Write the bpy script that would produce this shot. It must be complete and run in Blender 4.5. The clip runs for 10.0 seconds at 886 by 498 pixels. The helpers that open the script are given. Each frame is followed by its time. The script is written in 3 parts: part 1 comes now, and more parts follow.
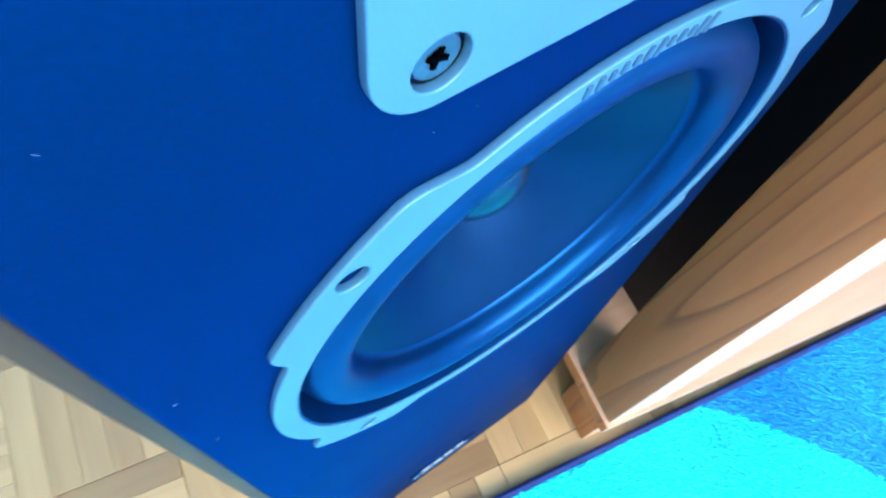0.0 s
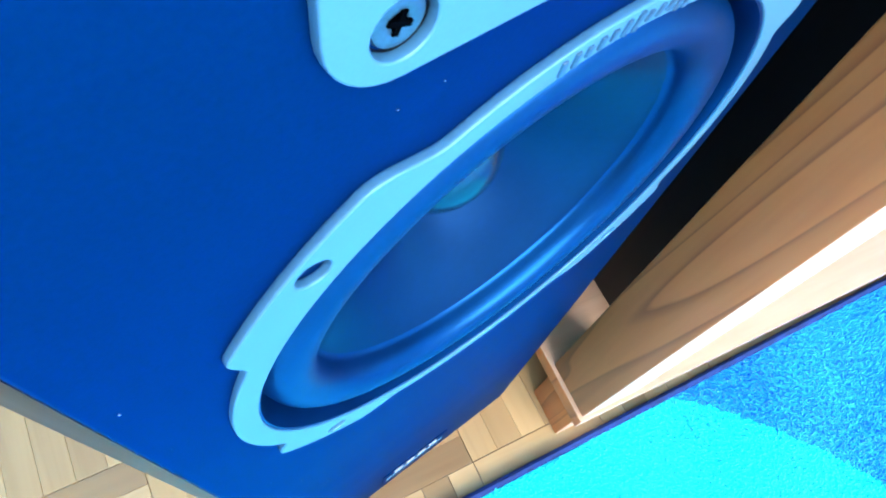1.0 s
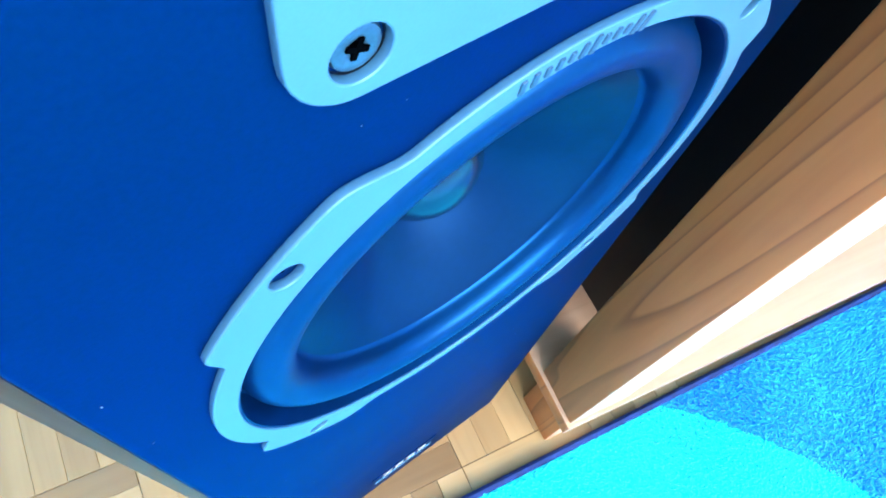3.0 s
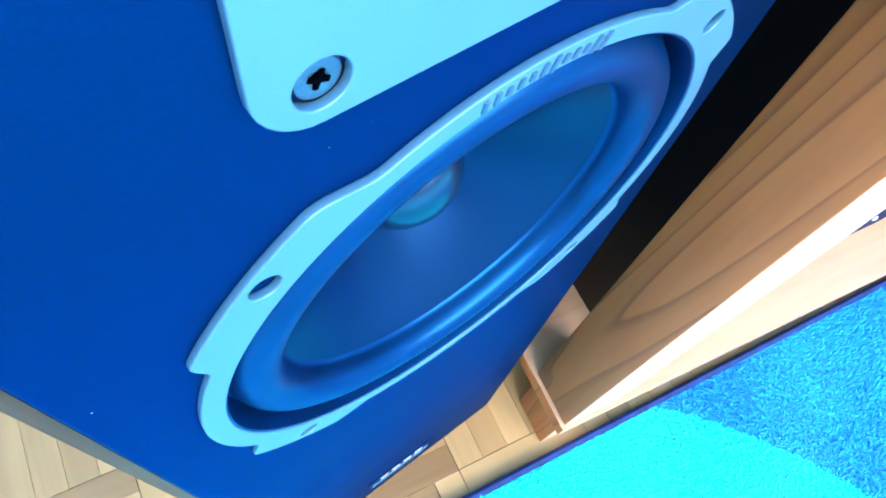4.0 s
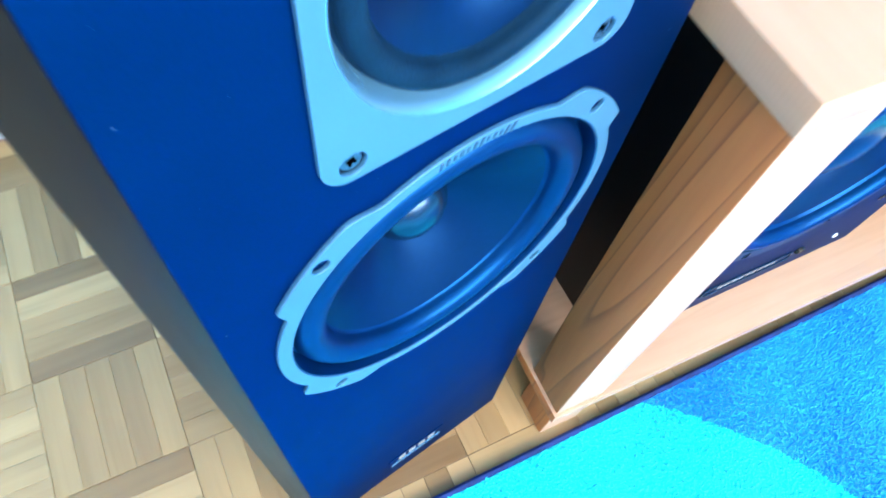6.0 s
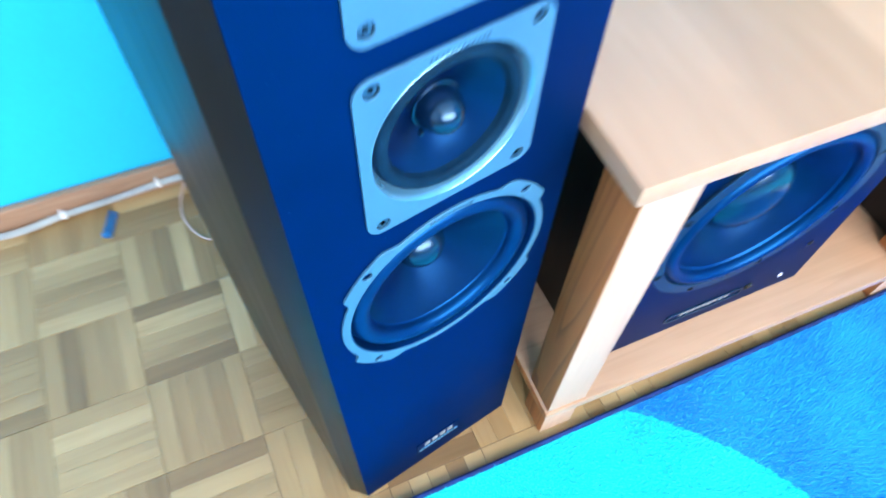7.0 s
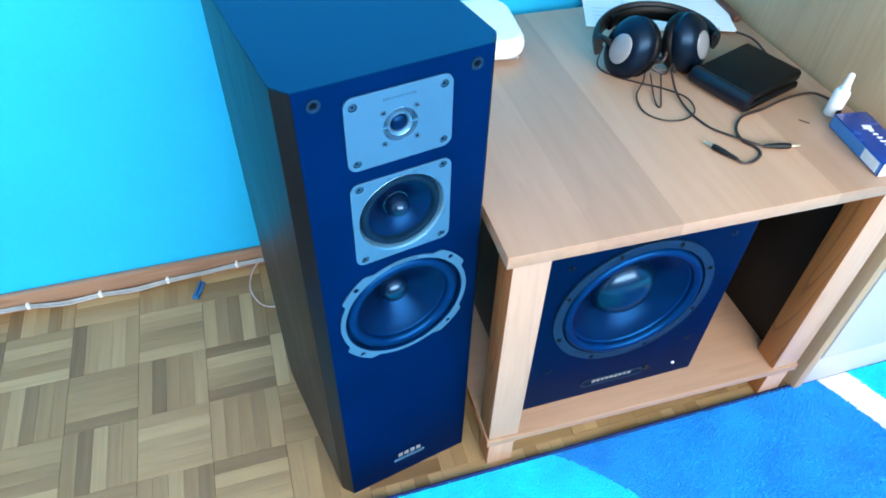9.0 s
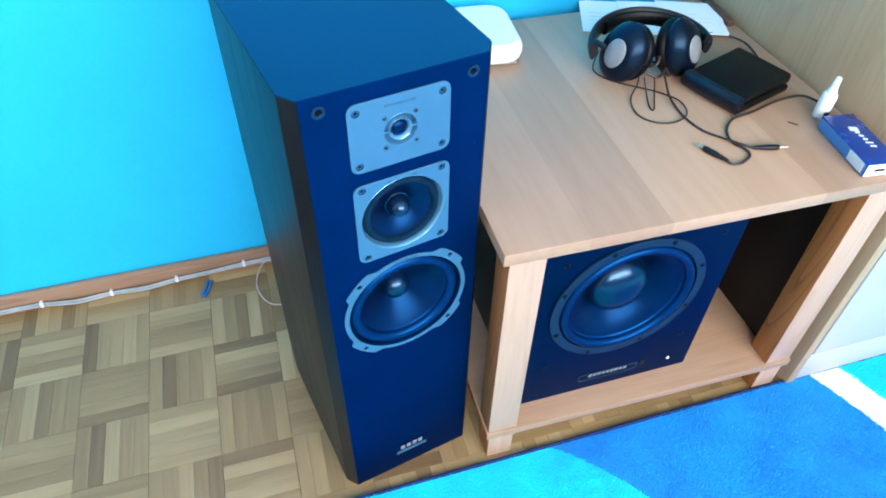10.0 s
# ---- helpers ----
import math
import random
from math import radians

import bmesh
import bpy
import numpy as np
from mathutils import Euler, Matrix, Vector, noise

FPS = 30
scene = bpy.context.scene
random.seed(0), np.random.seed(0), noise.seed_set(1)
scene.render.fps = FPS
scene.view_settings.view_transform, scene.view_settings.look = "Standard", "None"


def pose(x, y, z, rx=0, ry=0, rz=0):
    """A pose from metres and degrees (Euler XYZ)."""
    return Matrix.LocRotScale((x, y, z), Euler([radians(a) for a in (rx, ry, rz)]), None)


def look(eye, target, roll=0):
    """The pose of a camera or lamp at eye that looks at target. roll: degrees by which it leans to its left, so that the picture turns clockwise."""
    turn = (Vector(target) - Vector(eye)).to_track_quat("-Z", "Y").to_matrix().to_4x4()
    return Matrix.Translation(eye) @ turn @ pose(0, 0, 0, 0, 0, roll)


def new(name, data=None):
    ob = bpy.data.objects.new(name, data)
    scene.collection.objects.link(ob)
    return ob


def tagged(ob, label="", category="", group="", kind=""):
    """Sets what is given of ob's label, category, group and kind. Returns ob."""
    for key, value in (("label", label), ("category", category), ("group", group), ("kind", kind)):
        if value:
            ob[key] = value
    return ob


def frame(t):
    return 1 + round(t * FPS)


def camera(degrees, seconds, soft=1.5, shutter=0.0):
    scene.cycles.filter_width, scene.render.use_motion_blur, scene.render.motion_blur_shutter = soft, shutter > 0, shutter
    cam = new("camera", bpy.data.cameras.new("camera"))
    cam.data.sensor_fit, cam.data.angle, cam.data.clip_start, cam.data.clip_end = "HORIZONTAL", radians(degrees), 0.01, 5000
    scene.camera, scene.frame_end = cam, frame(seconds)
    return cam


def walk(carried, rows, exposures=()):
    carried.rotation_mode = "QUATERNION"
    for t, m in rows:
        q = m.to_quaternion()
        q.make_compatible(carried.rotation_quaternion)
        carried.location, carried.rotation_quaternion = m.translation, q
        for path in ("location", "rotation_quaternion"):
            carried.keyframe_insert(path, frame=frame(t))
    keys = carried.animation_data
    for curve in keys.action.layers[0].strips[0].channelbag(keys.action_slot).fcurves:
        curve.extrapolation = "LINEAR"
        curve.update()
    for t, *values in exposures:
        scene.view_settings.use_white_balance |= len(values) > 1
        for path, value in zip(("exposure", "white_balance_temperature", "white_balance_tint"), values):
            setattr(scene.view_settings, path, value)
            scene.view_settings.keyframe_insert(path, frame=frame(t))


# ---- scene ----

cam = camera(66.73, 10.0, soft=1.8, shutter=1.0)
ROOM = pose(0, 0, 0, 0, 0, 11.2)  # the tower stands turned by this against the room
PATH = [
    (0, (-0.075, -0.058, 0.617), (0.414, 0.675, -1.178), 10.4),
    (0.5, (-0.074, -0.051, 0.608), (0.498, 0.615, -1.189), 16.2),
    (1, (-0.073, -0.056, 0.609), (0.493, 0.632, -1.181), 14.6),
    (1.5, (-0.072, -0.059, 0.614), (0.491, 0.628, -1.178), 14.5),
    (2, (-0.071, -0.062, 0.617), (0.495, 0.626, -1.173), 14.8),
    (2.5, (-0.072, -0.061, 0.618), (0.496, 0.625, -1.173), 15.1),
    (3, (-0.070, -0.061, 0.616), (0.507, 0.642, -1.165), 15.3),
    (4.5, (-0.066, -0.067, 0.627), (0.502, 0.648, -1.152), 13.5),
    (5, (-0.067, -0.072, 0.635), (0.475, 0.646, -1.151), 12.4),
    (5.5, (-0.074, -0.093, 0.671), (0.457, 0.657, -1.106), 10.9),
    (6.8, (-0.105, -0.185, 0.823), (0.389, 0.739, -0.881), 4.3),
    (7, (-0.110, -0.223, 0.874), (0.349, 0.750, -0.812), 2.3),
    (7.5, (-0.110, -0.406, 1.013), (0.264, 0.791, -0.545), 0.7),
    (8, (-0.114, -0.520, 1.097), (0.291, 0.779, -0.367), 2.1),
    (8.5, (-0.128, -0.539, 1.115), (0.311, 0.792, -0.311), 1.8),
    (9, (-0.128, -0.537, 1.112), (0.308, 0.794, -0.316), 1.8),
    (9.5, (-0.133, -0.563, 1.137), (0.292, 0.771, -0.292), 1.6),
    (10, (-0.130, -0.564, 1.137), (0.293, 0.770, -0.292), 1.3),
]
walk(cam, [(t, look(eye, aim, roll)) for t, eye, aim, roll in PATH],
     [(0, 0.85), (1.0, 1.05), (5.0, 1.1), (5.5, 1.0), (6.8, 0.57), (7.0, 0.52), (7.5, 0.33), (8.0, 0.05), (10.0, -0.04)])

# ---- world, daylight through the window, lamps ----
world = bpy.data.worlds.new("sky")
scene.world = world
world.use_nodes = True
_sky = world.node_tree.nodes.new("ShaderNodeTexSky")
_sky.sky_type, _sky.sun_disc = "NISHITA", False
_sky.sun_elevation, _sky.sun_rotation = radians(40), radians(150)
world.node_tree.links.new(_sky.outputs[0], world.node_tree.nodes["Background"].inputs[0])
world.node_tree.nodes["Background"].inputs[1].default_value = 0.12

WIN = (-1.2, 2.3, 1.00, 2.45)   # the window's opening: x from, to, z from, to
Y_BACK, Y_WIN, X_WEST, X_EAST, CEIL = 0.575, -2.8, -2.3, 2.9, 2.6


def area(name, m, sx, sy, watts, colour):
    d = bpy.data.lights.new(name, "AREA")
    d.shape, d.size, d.size_y, d.energy, d.color = "RECTANGLE", sx, sy, watts, colour
    ob = new(name, d)
    ob.matrix_world = m
    return ob


area("window_daylight", pose((WIN[0] + WIN[1]) / 2, Y_WIN + 0.02, (WIN[2] + WIN[3]) / 2, 90, 0, 0),
     WIN[1] - WIN[0] - 0.1, WIN[3] - WIN[2] - 0.1, 222, (0.95, 0.955, 0.97))


# ---- materials ----
def nodes_of(name):
    m = bpy.data.materials.new(name)
    m.use_nodes = True
    t = m.node_tree
    return m, t, t.nodes["Principled BSDF"]


def node(t, kind, **values):
    n = t.nodes.new(kind)
    for k, v in values.items():
        n.inputs[k].default_value = v
    return n


def coords(t, scale=(1, 1, 1), rot=(0, 0, 0)):
    c, m = t.nodes.new("ShaderNodeTexCoord"), t.nodes.new("ShaderNodeMapping")
    m.inputs["Scale"].default_value = scale
    m.inputs["Rotation"].default_value = rot
    t.links.new(c.outputs["Object"], m.inputs[0])
    return m.outputs[0]


def ramp(t, fac, stops):
    r = t.nodes.new("ShaderNodeValToRGB")
    while len(r.color_ramp.elements) < len(stops):
        r.color_ramp.elements.new(0.5)
    for e, (p, c) in zip(r.color_ramp.elements, stops):
        e.position, e.color = p, (*c, 1)
    t.links.new(fac, r.inputs[0])
    return r.outputs[0]


def mixed(t, fac, a, b, mode="MIX"):
    n = t.nodes.new("ShaderNodeMix")
    n.data_type, n.blend_type = "RGBA", mode
    for sock, v in ((n.inputs[0], fac), (n.inputs[6], a), (n.inputs[7], b)):
        if isinstance(v, bpy.types.NodeSocket):
            t.links.new(v, sock)
        else:
            sock.default_value = v if isinstance(v, float) else (*v, 1)
    return n.outputs[2]


def bump(t, height, bsdf, strength, distance):
    b = node(t, "ShaderNodeBump", Strength=strength, Distance=distance)
    t.links.new(height, b.inputs["Height"])
    t.links.new(b.outputs[0], bsdf.inputs["Normal"])


def paint(name, colour, rough=0.5, metal=0.0, vary=0.12, scale=6.0, grain=400.0, relief=0.0002, spec=0.5, coat=0.0, stretch=(1, 1, 1), tint=None):
    """A painted, moulded or metal surface: soft patches, fine grain, small relief, uneven gloss."""
    m, t, p = nodes_of(name)
    co = coords(t, stretch)
    big, fine = node(t, "ShaderNodeTexNoise", Scale=scale, Detail=4.0), node(t, "ShaderNodeTexNoise", Scale=grain, Detail=2.0)
    for n in (big, fine):
        t.links.new(co, n.inputs["Vector"])
    dark = tuple(c * (1 - vary) for c in colour)
    lite = tuple(min(1, c * (1 + vary)) for c in colour)
    c1 = ramp(t, big.outputs[0], [(0.3, dark), (0.7, lite)])
    c2 = ramp(t, fine.outputs[0], [(0.25, (1 - vary,) * 3), (0.75, (1.0,) * 3)])
    t.links.new(mixed(t, 1.0, c1, c2, "MULTIPLY"), p.inputs["Base Color"])
    r = t.nodes.new("ShaderNodeMapRange")
    r.inputs[3].default_value, r.inputs[4].default_value = max(0.02, rough - 0.06), min(1, rough + 0.08)
    t.links.new(big.outputs[0], r.inputs[0])
    t.links.new(r.outputs[0], p.inputs["Roughness"])
    p.inputs["Metallic"].default_value = metal
    p.inputs["Specular IOR Level"].default_value = spec
    p.inputs["Coat Weight"].default_value = coat
    if tint:
        p.inputs["Specular Tint"].default_value = (*tint, 1)
    if relief:
        bump(t, fine.outputs[0], p, 0.35, relief)
    return m


def wood(name, light, dark, axis="z", rough=0.4, board=0.0, fine=1.0, figure=0.5, rings=9):
    """Wood grain that runs along one axis, with flame figure, pores and, if asked, glued boards."""
    m, t, p = nodes_of(name)
    along = {"x": (1.2, 16, 16), "y": (16, 1.2, 16), "z": (16, 16, 1.2)}[axis]
    co = coords(t, along)
    rnd = t.nodes.new("ShaderNodeObjectInfo").outputs["Random"]
    add = t.nodes.new("ShaderNodeVectorMath")
    add.operation = "ADD"
    t.links.new(co, add.inputs[0])
    sc = t.nodes.new("ShaderNodeMath")
    sc.operation, sc.inputs[1].default_value = "MULTIPLY", 37.0
    t.links.new(rnd, sc.inputs[0])
    t.links.new(sc.outputs[0], add.inputs[1])
    base = node(t, "ShaderNodeTexNoise", Scale=0.55, Detail=3.0, Distortion=0.6)
    t.links.new(add.outputs[0], base.inputs["Vector"])
    many = t.nodes.new("ShaderNodeMath")
    many.operation, many.inputs[1].default_value = "MULTIPLY", float(rings)
    t.links.new(base.outputs[0], many.inputs[0])
    saw = t.nodes.new("ShaderNodeMath")
    saw.operation = "FRACT"
    t.links.new(many.outputs[0], saw.inputs[0])
    pores = node(t, "ShaderNodeTexNoise", Scale=9.0 * fine, Detail=5.0)
    t.links.new(add.outputs[0], pores.inputs["Vector"])
    mid = tuple((a * 0.82 + b * 0.18) for a, b in zip(light, dark))
    flame = ramp(t, saw.outputs[0], [(0.0, light), (0.75, mid), (0.94, tuple(a * (1 - figure) + b * figure for a, b in zip(mid, dark))), (1.0, light)])
    pore = ramp(t, pores.outputs[0], [(0.3, (0.92, 0.90, 0.88)), (0.62, (1, 1, 1))])
    col = mixed(t, 1.0, flame, pore, "MULTIPLY")
    if board:
        c2 = t.nodes.new("ShaderNodeTexCoord")
        sep = t.nodes.new("ShaderNodeSeparateXYZ")
        t.links.new(c2.outputs["Object"], sep.inputs[0])
        d = t.nodes.new("ShaderNodeMath")
        d.operation, d.inputs[1].default_value = "DIVIDE", board
        t.links.new(sep.outputs["X" if axis != "x" else "Y"], d.inputs[0])
        fl = t.nodes.new("ShaderNodeMath")
        fl.operation = "FLOOR"
        t.links.new(d.outputs[0], fl.inputs[0])
        wn = t.nodes.new("ShaderNodeTexWhiteNoise")
        wn.noise_dimensions = "1D"
        t.links.new(fl.outputs[0], wn.inputs["W"])
        tone = ramp(t, wn.outputs[0], [(0.0, (0.84, 0.82, 0.80)), (1.0, (1.08, 1.08, 1.08))])
        col = mixed(t, 1.0, col, tone, "MULTIPLY")
    tint = ramp(t, rnd, [(0.0, (0.92, 0.92, 0.92)), (1.0, (1.06, 1.06, 1.06))])
    t.links.new(mixed(t, 1.0, col, tint, "MULTIPLY"), p.inputs["Base Color"])
    p.inputs["Roughness"].default_value = rough
    bump(t, pores.outputs[0], p, 0.15, 0.0003)
    return m


def parquet_wood(name):
    """Oiled oak strips: every strip has a tone of its own."""
    m, t, p = nodes_of(name)
    info = t.nodes.new("ShaderNodeObjectInfo")
    isl = t.nodes.new("ShaderNodeNewGeometry")
    rnd = t.nodes.new("ShaderNodeMath")
    rnd.operation = "ADD"
    t.links.new(info.outputs["Random"], rnd.inputs[0])
    t.links.new(isl.outputs["Random Per Island"], rnd.inputs[1])
    fr = t.nodes.new("ShaderNodeMath")
    fr.operation = "FRACT"
    t.links.new(rnd.outputs[0], fr.inputs[0])
    tone = ramp(t, fr.outputs[0], [(0.0, (0.215, 0.124, 0.051)), (0.25, (0.318, 0.196, 0.086)), (0.75, (0.375, 0.240, 0.110)), (1.0, (0.500, 0.338, 0.168))])
    co = coords(t, (3, 45, 45))
    off = t.nodes.new("ShaderNodeVectorMath")
    off.operation = "ADD"
    big = t.nodes.new("ShaderNodeMath")
    big.operation, big.inputs[1].default_value = "MULTIPLY", 61.0
    t.links.new(fr.outputs[0], big.inputs[0])
    t.links.new(co, off.inputs[0])
    t.links.new(big.outputs[0], off.inputs[1])
    g = node(t, "ShaderNodeTexNoise", Scale=1.6, Detail=5.0, Distortion=0.8)
    t.links.new(off.outputs[0], g.inputs["Vector"])
    grain = ramp(t, g.outputs[0], [(0.22, (0.80, 0.76, 0.70)), (0.5, (0.97, 0.96, 0.95)), (0.8, (1.08, 1.08, 1.06))])
    stain = node(t, "ShaderNodeTexNoise", Scale=5.0, Detail=3.0)
    t.links.new(coords(t), stain.inputs["Vector"])
    worn = ramp(t, stain.outputs[0], [(0.3, (0.74, 0.71, 0.67)), (0.7, (1.06, 1.06, 1.06))])
    c = mixed(t, 1.0, mixed(t, 1.0, tone, grain, "MULTIPLY"), worn, "MULTIPLY")
    t.links.new(c, p.inputs["Base Color"])
    rr = ramp(t, stain.outputs[0], [(0.3, (0.30,) * 3), (0.7, (0.48,) * 3)])
    t.links.new(rr, p.inputs["Roughness"])
    bump(t, g.outputs[0], p, 0.25, 0.0004)
    return m


def rug_pile(name):
    """Cut pile with rings of turquoise, blue and white round one centre."""
    m, t, p = nodes_of(name)
    c = t.nodes.new("ShaderNodeTexCoord")
    wob = node(t, "ShaderNodeTexNoise", Scale=120.0, Detail=2.0)
    t.links.new(c.outputs["Object"], wob.inputs["Vector"])
    dist = t.nodes.new("ShaderNodeVectorMath")
    dist.operation = "DISTANCE"
    t.links.new(c.outputs["Object"], dist.inputs[0])
    dist.inputs[1].default_value = (-0.10, -0.50, 0.01)
    w = t.nodes.new("ShaderNodeMath")
    w.operation = "MULTIPLY_ADD"
    w.inputs[1].default_value, w.inputs[2].default_value = 0.012, -0.006
    t.links.new(wob.outputs[0], w.inputs[0])
    d2 = t.nodes.new("ShaderNodeMath")
    d2.operation = "ADD"
    t.links.new(dist.outputs["Value"], d2.inputs[0])
    t.links.new(w.outputs[0], d2.inputs[1])
    half = t.nodes.new("ShaderNodeMath")
    half.operation, half.inputs[1].default_value = "DIVIDE", 2.0
    t.links.new(d2.outputs[0], half.inputs[0])
    turq, blue, white = (0.0, 0.74, 0.92), (0.003, 0.365, 0.86), (0.93, 0.94, 0.94)
    r = t.nodes.new("ShaderNodeValToRGB")
    r.color_ramp.interpolation = "CONSTANT"
    for k in range(2):
        r.color_ramp.elements.new(0.5)
    for e, (q, col) in zip(r.color_ramp.elements, [(0.0, turq), (0.565 / 2, blue), (1.012 / 2, white), (1.078 / 2, turq)]):
        e.position, e.color = q, (*col, 1)
    t.links.new(half.outputs[0], r.inputs[0])
    fibre = node(t, "ShaderNodeTexNoise", Scale=420.0, Detail=3.0)
    patch = node(t, "ShaderNodeTexNoise", Scale=14.0, Detail=4.0)
    for n in (fibre, patch):
        t.links.new(c.outputs["Object"], n.inputs["Vector"])
    f1 = ramp(t, fibre.outputs[0], [(0.3, (0.93,) * 3), (0.65, (1.04,) * 3)])
    f2 = ramp(t, patch.outputs[0], [(0.35, (0.90,) * 3), (0.65, (1.06,) * 3)])
    t.links.new(mixed(t, 1.0, mixed(t, 1.0, r.outputs[0], f1, "MULTIPLY"), f2, "MULTIPLY"), p.inputs["Base Color"])
    p.inputs["Roughness"].default_value = 0.9
    p.inputs["Sheen Weight"].default_value = 0.12
    bump(t, fibre.outputs[0], p, 0.6, 0.002)
    return m


M_WALL = paint("sky_blue_wall_paint", (0.004, 0.475, 0.85), 0.75, vary=0.05, scale=3, grain=180, relief=0.0006)
M_CEIL = paint("white_ceiling_paint", (0.78, 0.79, 0.8), 0.8, vary=0.04)
M_BAFFLE = paint("satin_blue_black_baffle", (0.0001, 0.0185, 0.089), 0.46, metal=0.78, vary=0.14, scale=9, grain=900, relief=0.00003, spec=0.3, tint=(0.0, 0.44, 1.0))
M_VENEER = paint("black_ash_veneer", (0.0050, 0.0060, 0.0075), 0.36, vary=0.12, scale=10, grain=140, relief=0.00002, spec=0.24, tint=(0.5, 0.75, 1.0), stretch=(6, 6, 0.5))
M_TOPPANEL = paint("blue_black_top", (0.001, 0.032, 0.080), 0.35, vary=0.08, scale=9, grain=700, relief=0.00005, spec=0.5, tint=(0.06, 0.36, 1.0))
M_RIM = paint("bright_silver_rim", (0.13, 0.34, 0.52), 0.22, metal=0.6, vary=0.05, scale=20, grain=1500, relief=0.00003)
M_SILVER = paint("silver_blue_lacquer", (0.046, 0.150, 0.262), 0.40, metal=0.15, vary=0.06, scale=20, grain=1500, relief=0.00004, tint=(0.6, 0.85, 1.0))
M_CONE = paint("coated_dark_cone", (0.0004, 0.0055, 0.028), 0.33, metal=0.32, vary=0.25, scale=22, grain=300, relief=0.00003, spec=0.85, tint=(0.05, 0.36, 1.0))
M_RUBBER = paint("rubber_surround", (0.0008, 0.0230, 0.098), 0.34, metal=0.5, vary=0.12, scale=40, grain=800, relief=0.0, spec=0.8, tint=(0.05, 0.44, 1.0))
M_FOAM = paint("foam_surround", (0.003, 0.017, 0.040), 0.6, vary=0.3, scale=60, grain=900, relief=0.0004, spec=0.15, tint=(0.2, 0.55, 1.0))
M_DOME = paint("soft_dome", (0.001, 0.009, 0.028), 0.22, vary=0.12, scale=60, grain=1500, relief=0.0, spec=1.0, tint=(0.35, 0.65, 1.0))
M_HOLE = paint("dark_recessed_screw", (0.008, 0.012, 0.02), 0.3, metal=0.5, vary=0.2, scale=200)
M_STEEL = paint("plated_steel_screw", (0.040, 0.115, 0.20), 0.28, metal=0.6, vary=0.2, scale=200, grain=1500, relief=0.00005)
M_PIT = paint("unlit_black_recess", (0.0004, 0.0008, 0.0015), 0.9, vary=0.2, scale=200, spec=0.0, relief=0.0)
M_DUST = paint("pale_dust", (0.12, 0.26, 0.46), 0.9, vary=0.3, scale=300)
M_CHROME = paint("polished_metal", (0.75, 0.78, 0.8), 0.18, metal=1.0, vary=0.05, scale=60)
M_DARK = paint("matt_black_plastic", (0.006, 0.0075, 0.010), 0.42, vary=0.2, scale=40, spec=0.3)
M_SUB = paint("satin_subwoofer_front", (0.0003, 0.012, 0.044), 0.40, metal=0.6, vary=0.10, scale=9, grain=900, relief=0.00006, spec=0.2, tint=(0.03, 0.40, 1.0))
M_SUBRING = paint("dark_grey_cast_ring", (0.009, 0.028, 0.055), 0.38, metal=0.2, vary=0.1, scale=30, tint=(0.06, 0.36, 1.0))
M_TOP = wood("alder_laminate_top", (0.435, 0.262, 0.170), (0.37, 0.215, 0.132), "y", 0.33, board=0.118, fine=0.5, figure=0.10, rings=5)
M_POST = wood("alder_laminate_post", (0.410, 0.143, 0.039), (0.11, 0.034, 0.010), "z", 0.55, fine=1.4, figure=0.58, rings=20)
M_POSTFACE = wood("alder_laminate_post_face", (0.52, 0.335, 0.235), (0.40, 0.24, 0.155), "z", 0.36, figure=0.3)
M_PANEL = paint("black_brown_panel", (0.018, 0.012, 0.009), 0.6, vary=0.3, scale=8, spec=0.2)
M_SHELF = wood("alder_laminate_shelf", (0.46, 0.275, 0.172), (0.35, 0.20, 0.118), "x", 0.36, figure=0.25)
M_CABSIDE = wood("beech_laminate_side", (0.46, 0.315, 0.185), (0.36, 0.235, 0.130), "z", 0.42, figure=0.25)
M_DOOR = paint("pale_laminate_door", (0.50, 0.50, 0.505), 0.35, vary=0.06, scale=5)
M_BASE = wood("brown_skirting", (0.33, 0.20, 0.13), (0.22, 0.12, 0.075), "x", 0.5)
M_OAK = parquet_wood("oak_parquet")
M_JOINT = paint("dark_floor_joint", (0.035, 0.022, 0.012), 0.9, vary=0.3, scale=30)
M_RUG = rug_pile("rug_pile")
M_RUGEDGE = paint("navy_rug_binding", (0.006, 0.03, 0.16), 0.9, vary=0.3, scale=80, grain=600, relief=0.001)
M_WHITE = paint("white_plastic", (0.80, 0.81, 0.82), 0.35, vary=0.03, scale=20)
M_PAPER = paint("white_paper", (0.82, 0.84, 0.86), 0.8, vary=0.03, scale=10)
M_PRINT = paint("grey_print", (0.60, 0.63, 0.66), 0.8, vary=0.1)
M_CABLEW = paint("white_cable", (0.36, 0.40, 0.42), 0.5, vary=0.2, scale=30)
M_CABLEP = paint("clear_pink_wire", (0.62, 0.45, 0.42), 0.35, vary=0.15, scale=60)
M_CABLEB = paint("black_brown_cable", (0.028, 0.018, 0.016), 0.42, vary=0.2, scale=60)
M_BLUEPLASTIC = paint("blue_plastic", (0.02, 0.14, 0.34), 0.4, vary=0.1, scale=40)
M_LEATHER = paint("black_leather", (0.0022, 0.0022, 0.0028), 0.42, vary=0.3, scale=40, grain=420, relief=0.0008, spec=0.18)
M_NAVY = paint("navy_piping", (0.0015, 0.004, 0.012), 0.35, vary=0.2, scale=40, spec=0.4)
M_HPBLUE = paint("slate_blue_earcup", (0.0014, 0.0042, 0.0115), 0.30, vary=0.2, scale=40, spec=0.4, tint=(0.3, 0.6, 1.0))
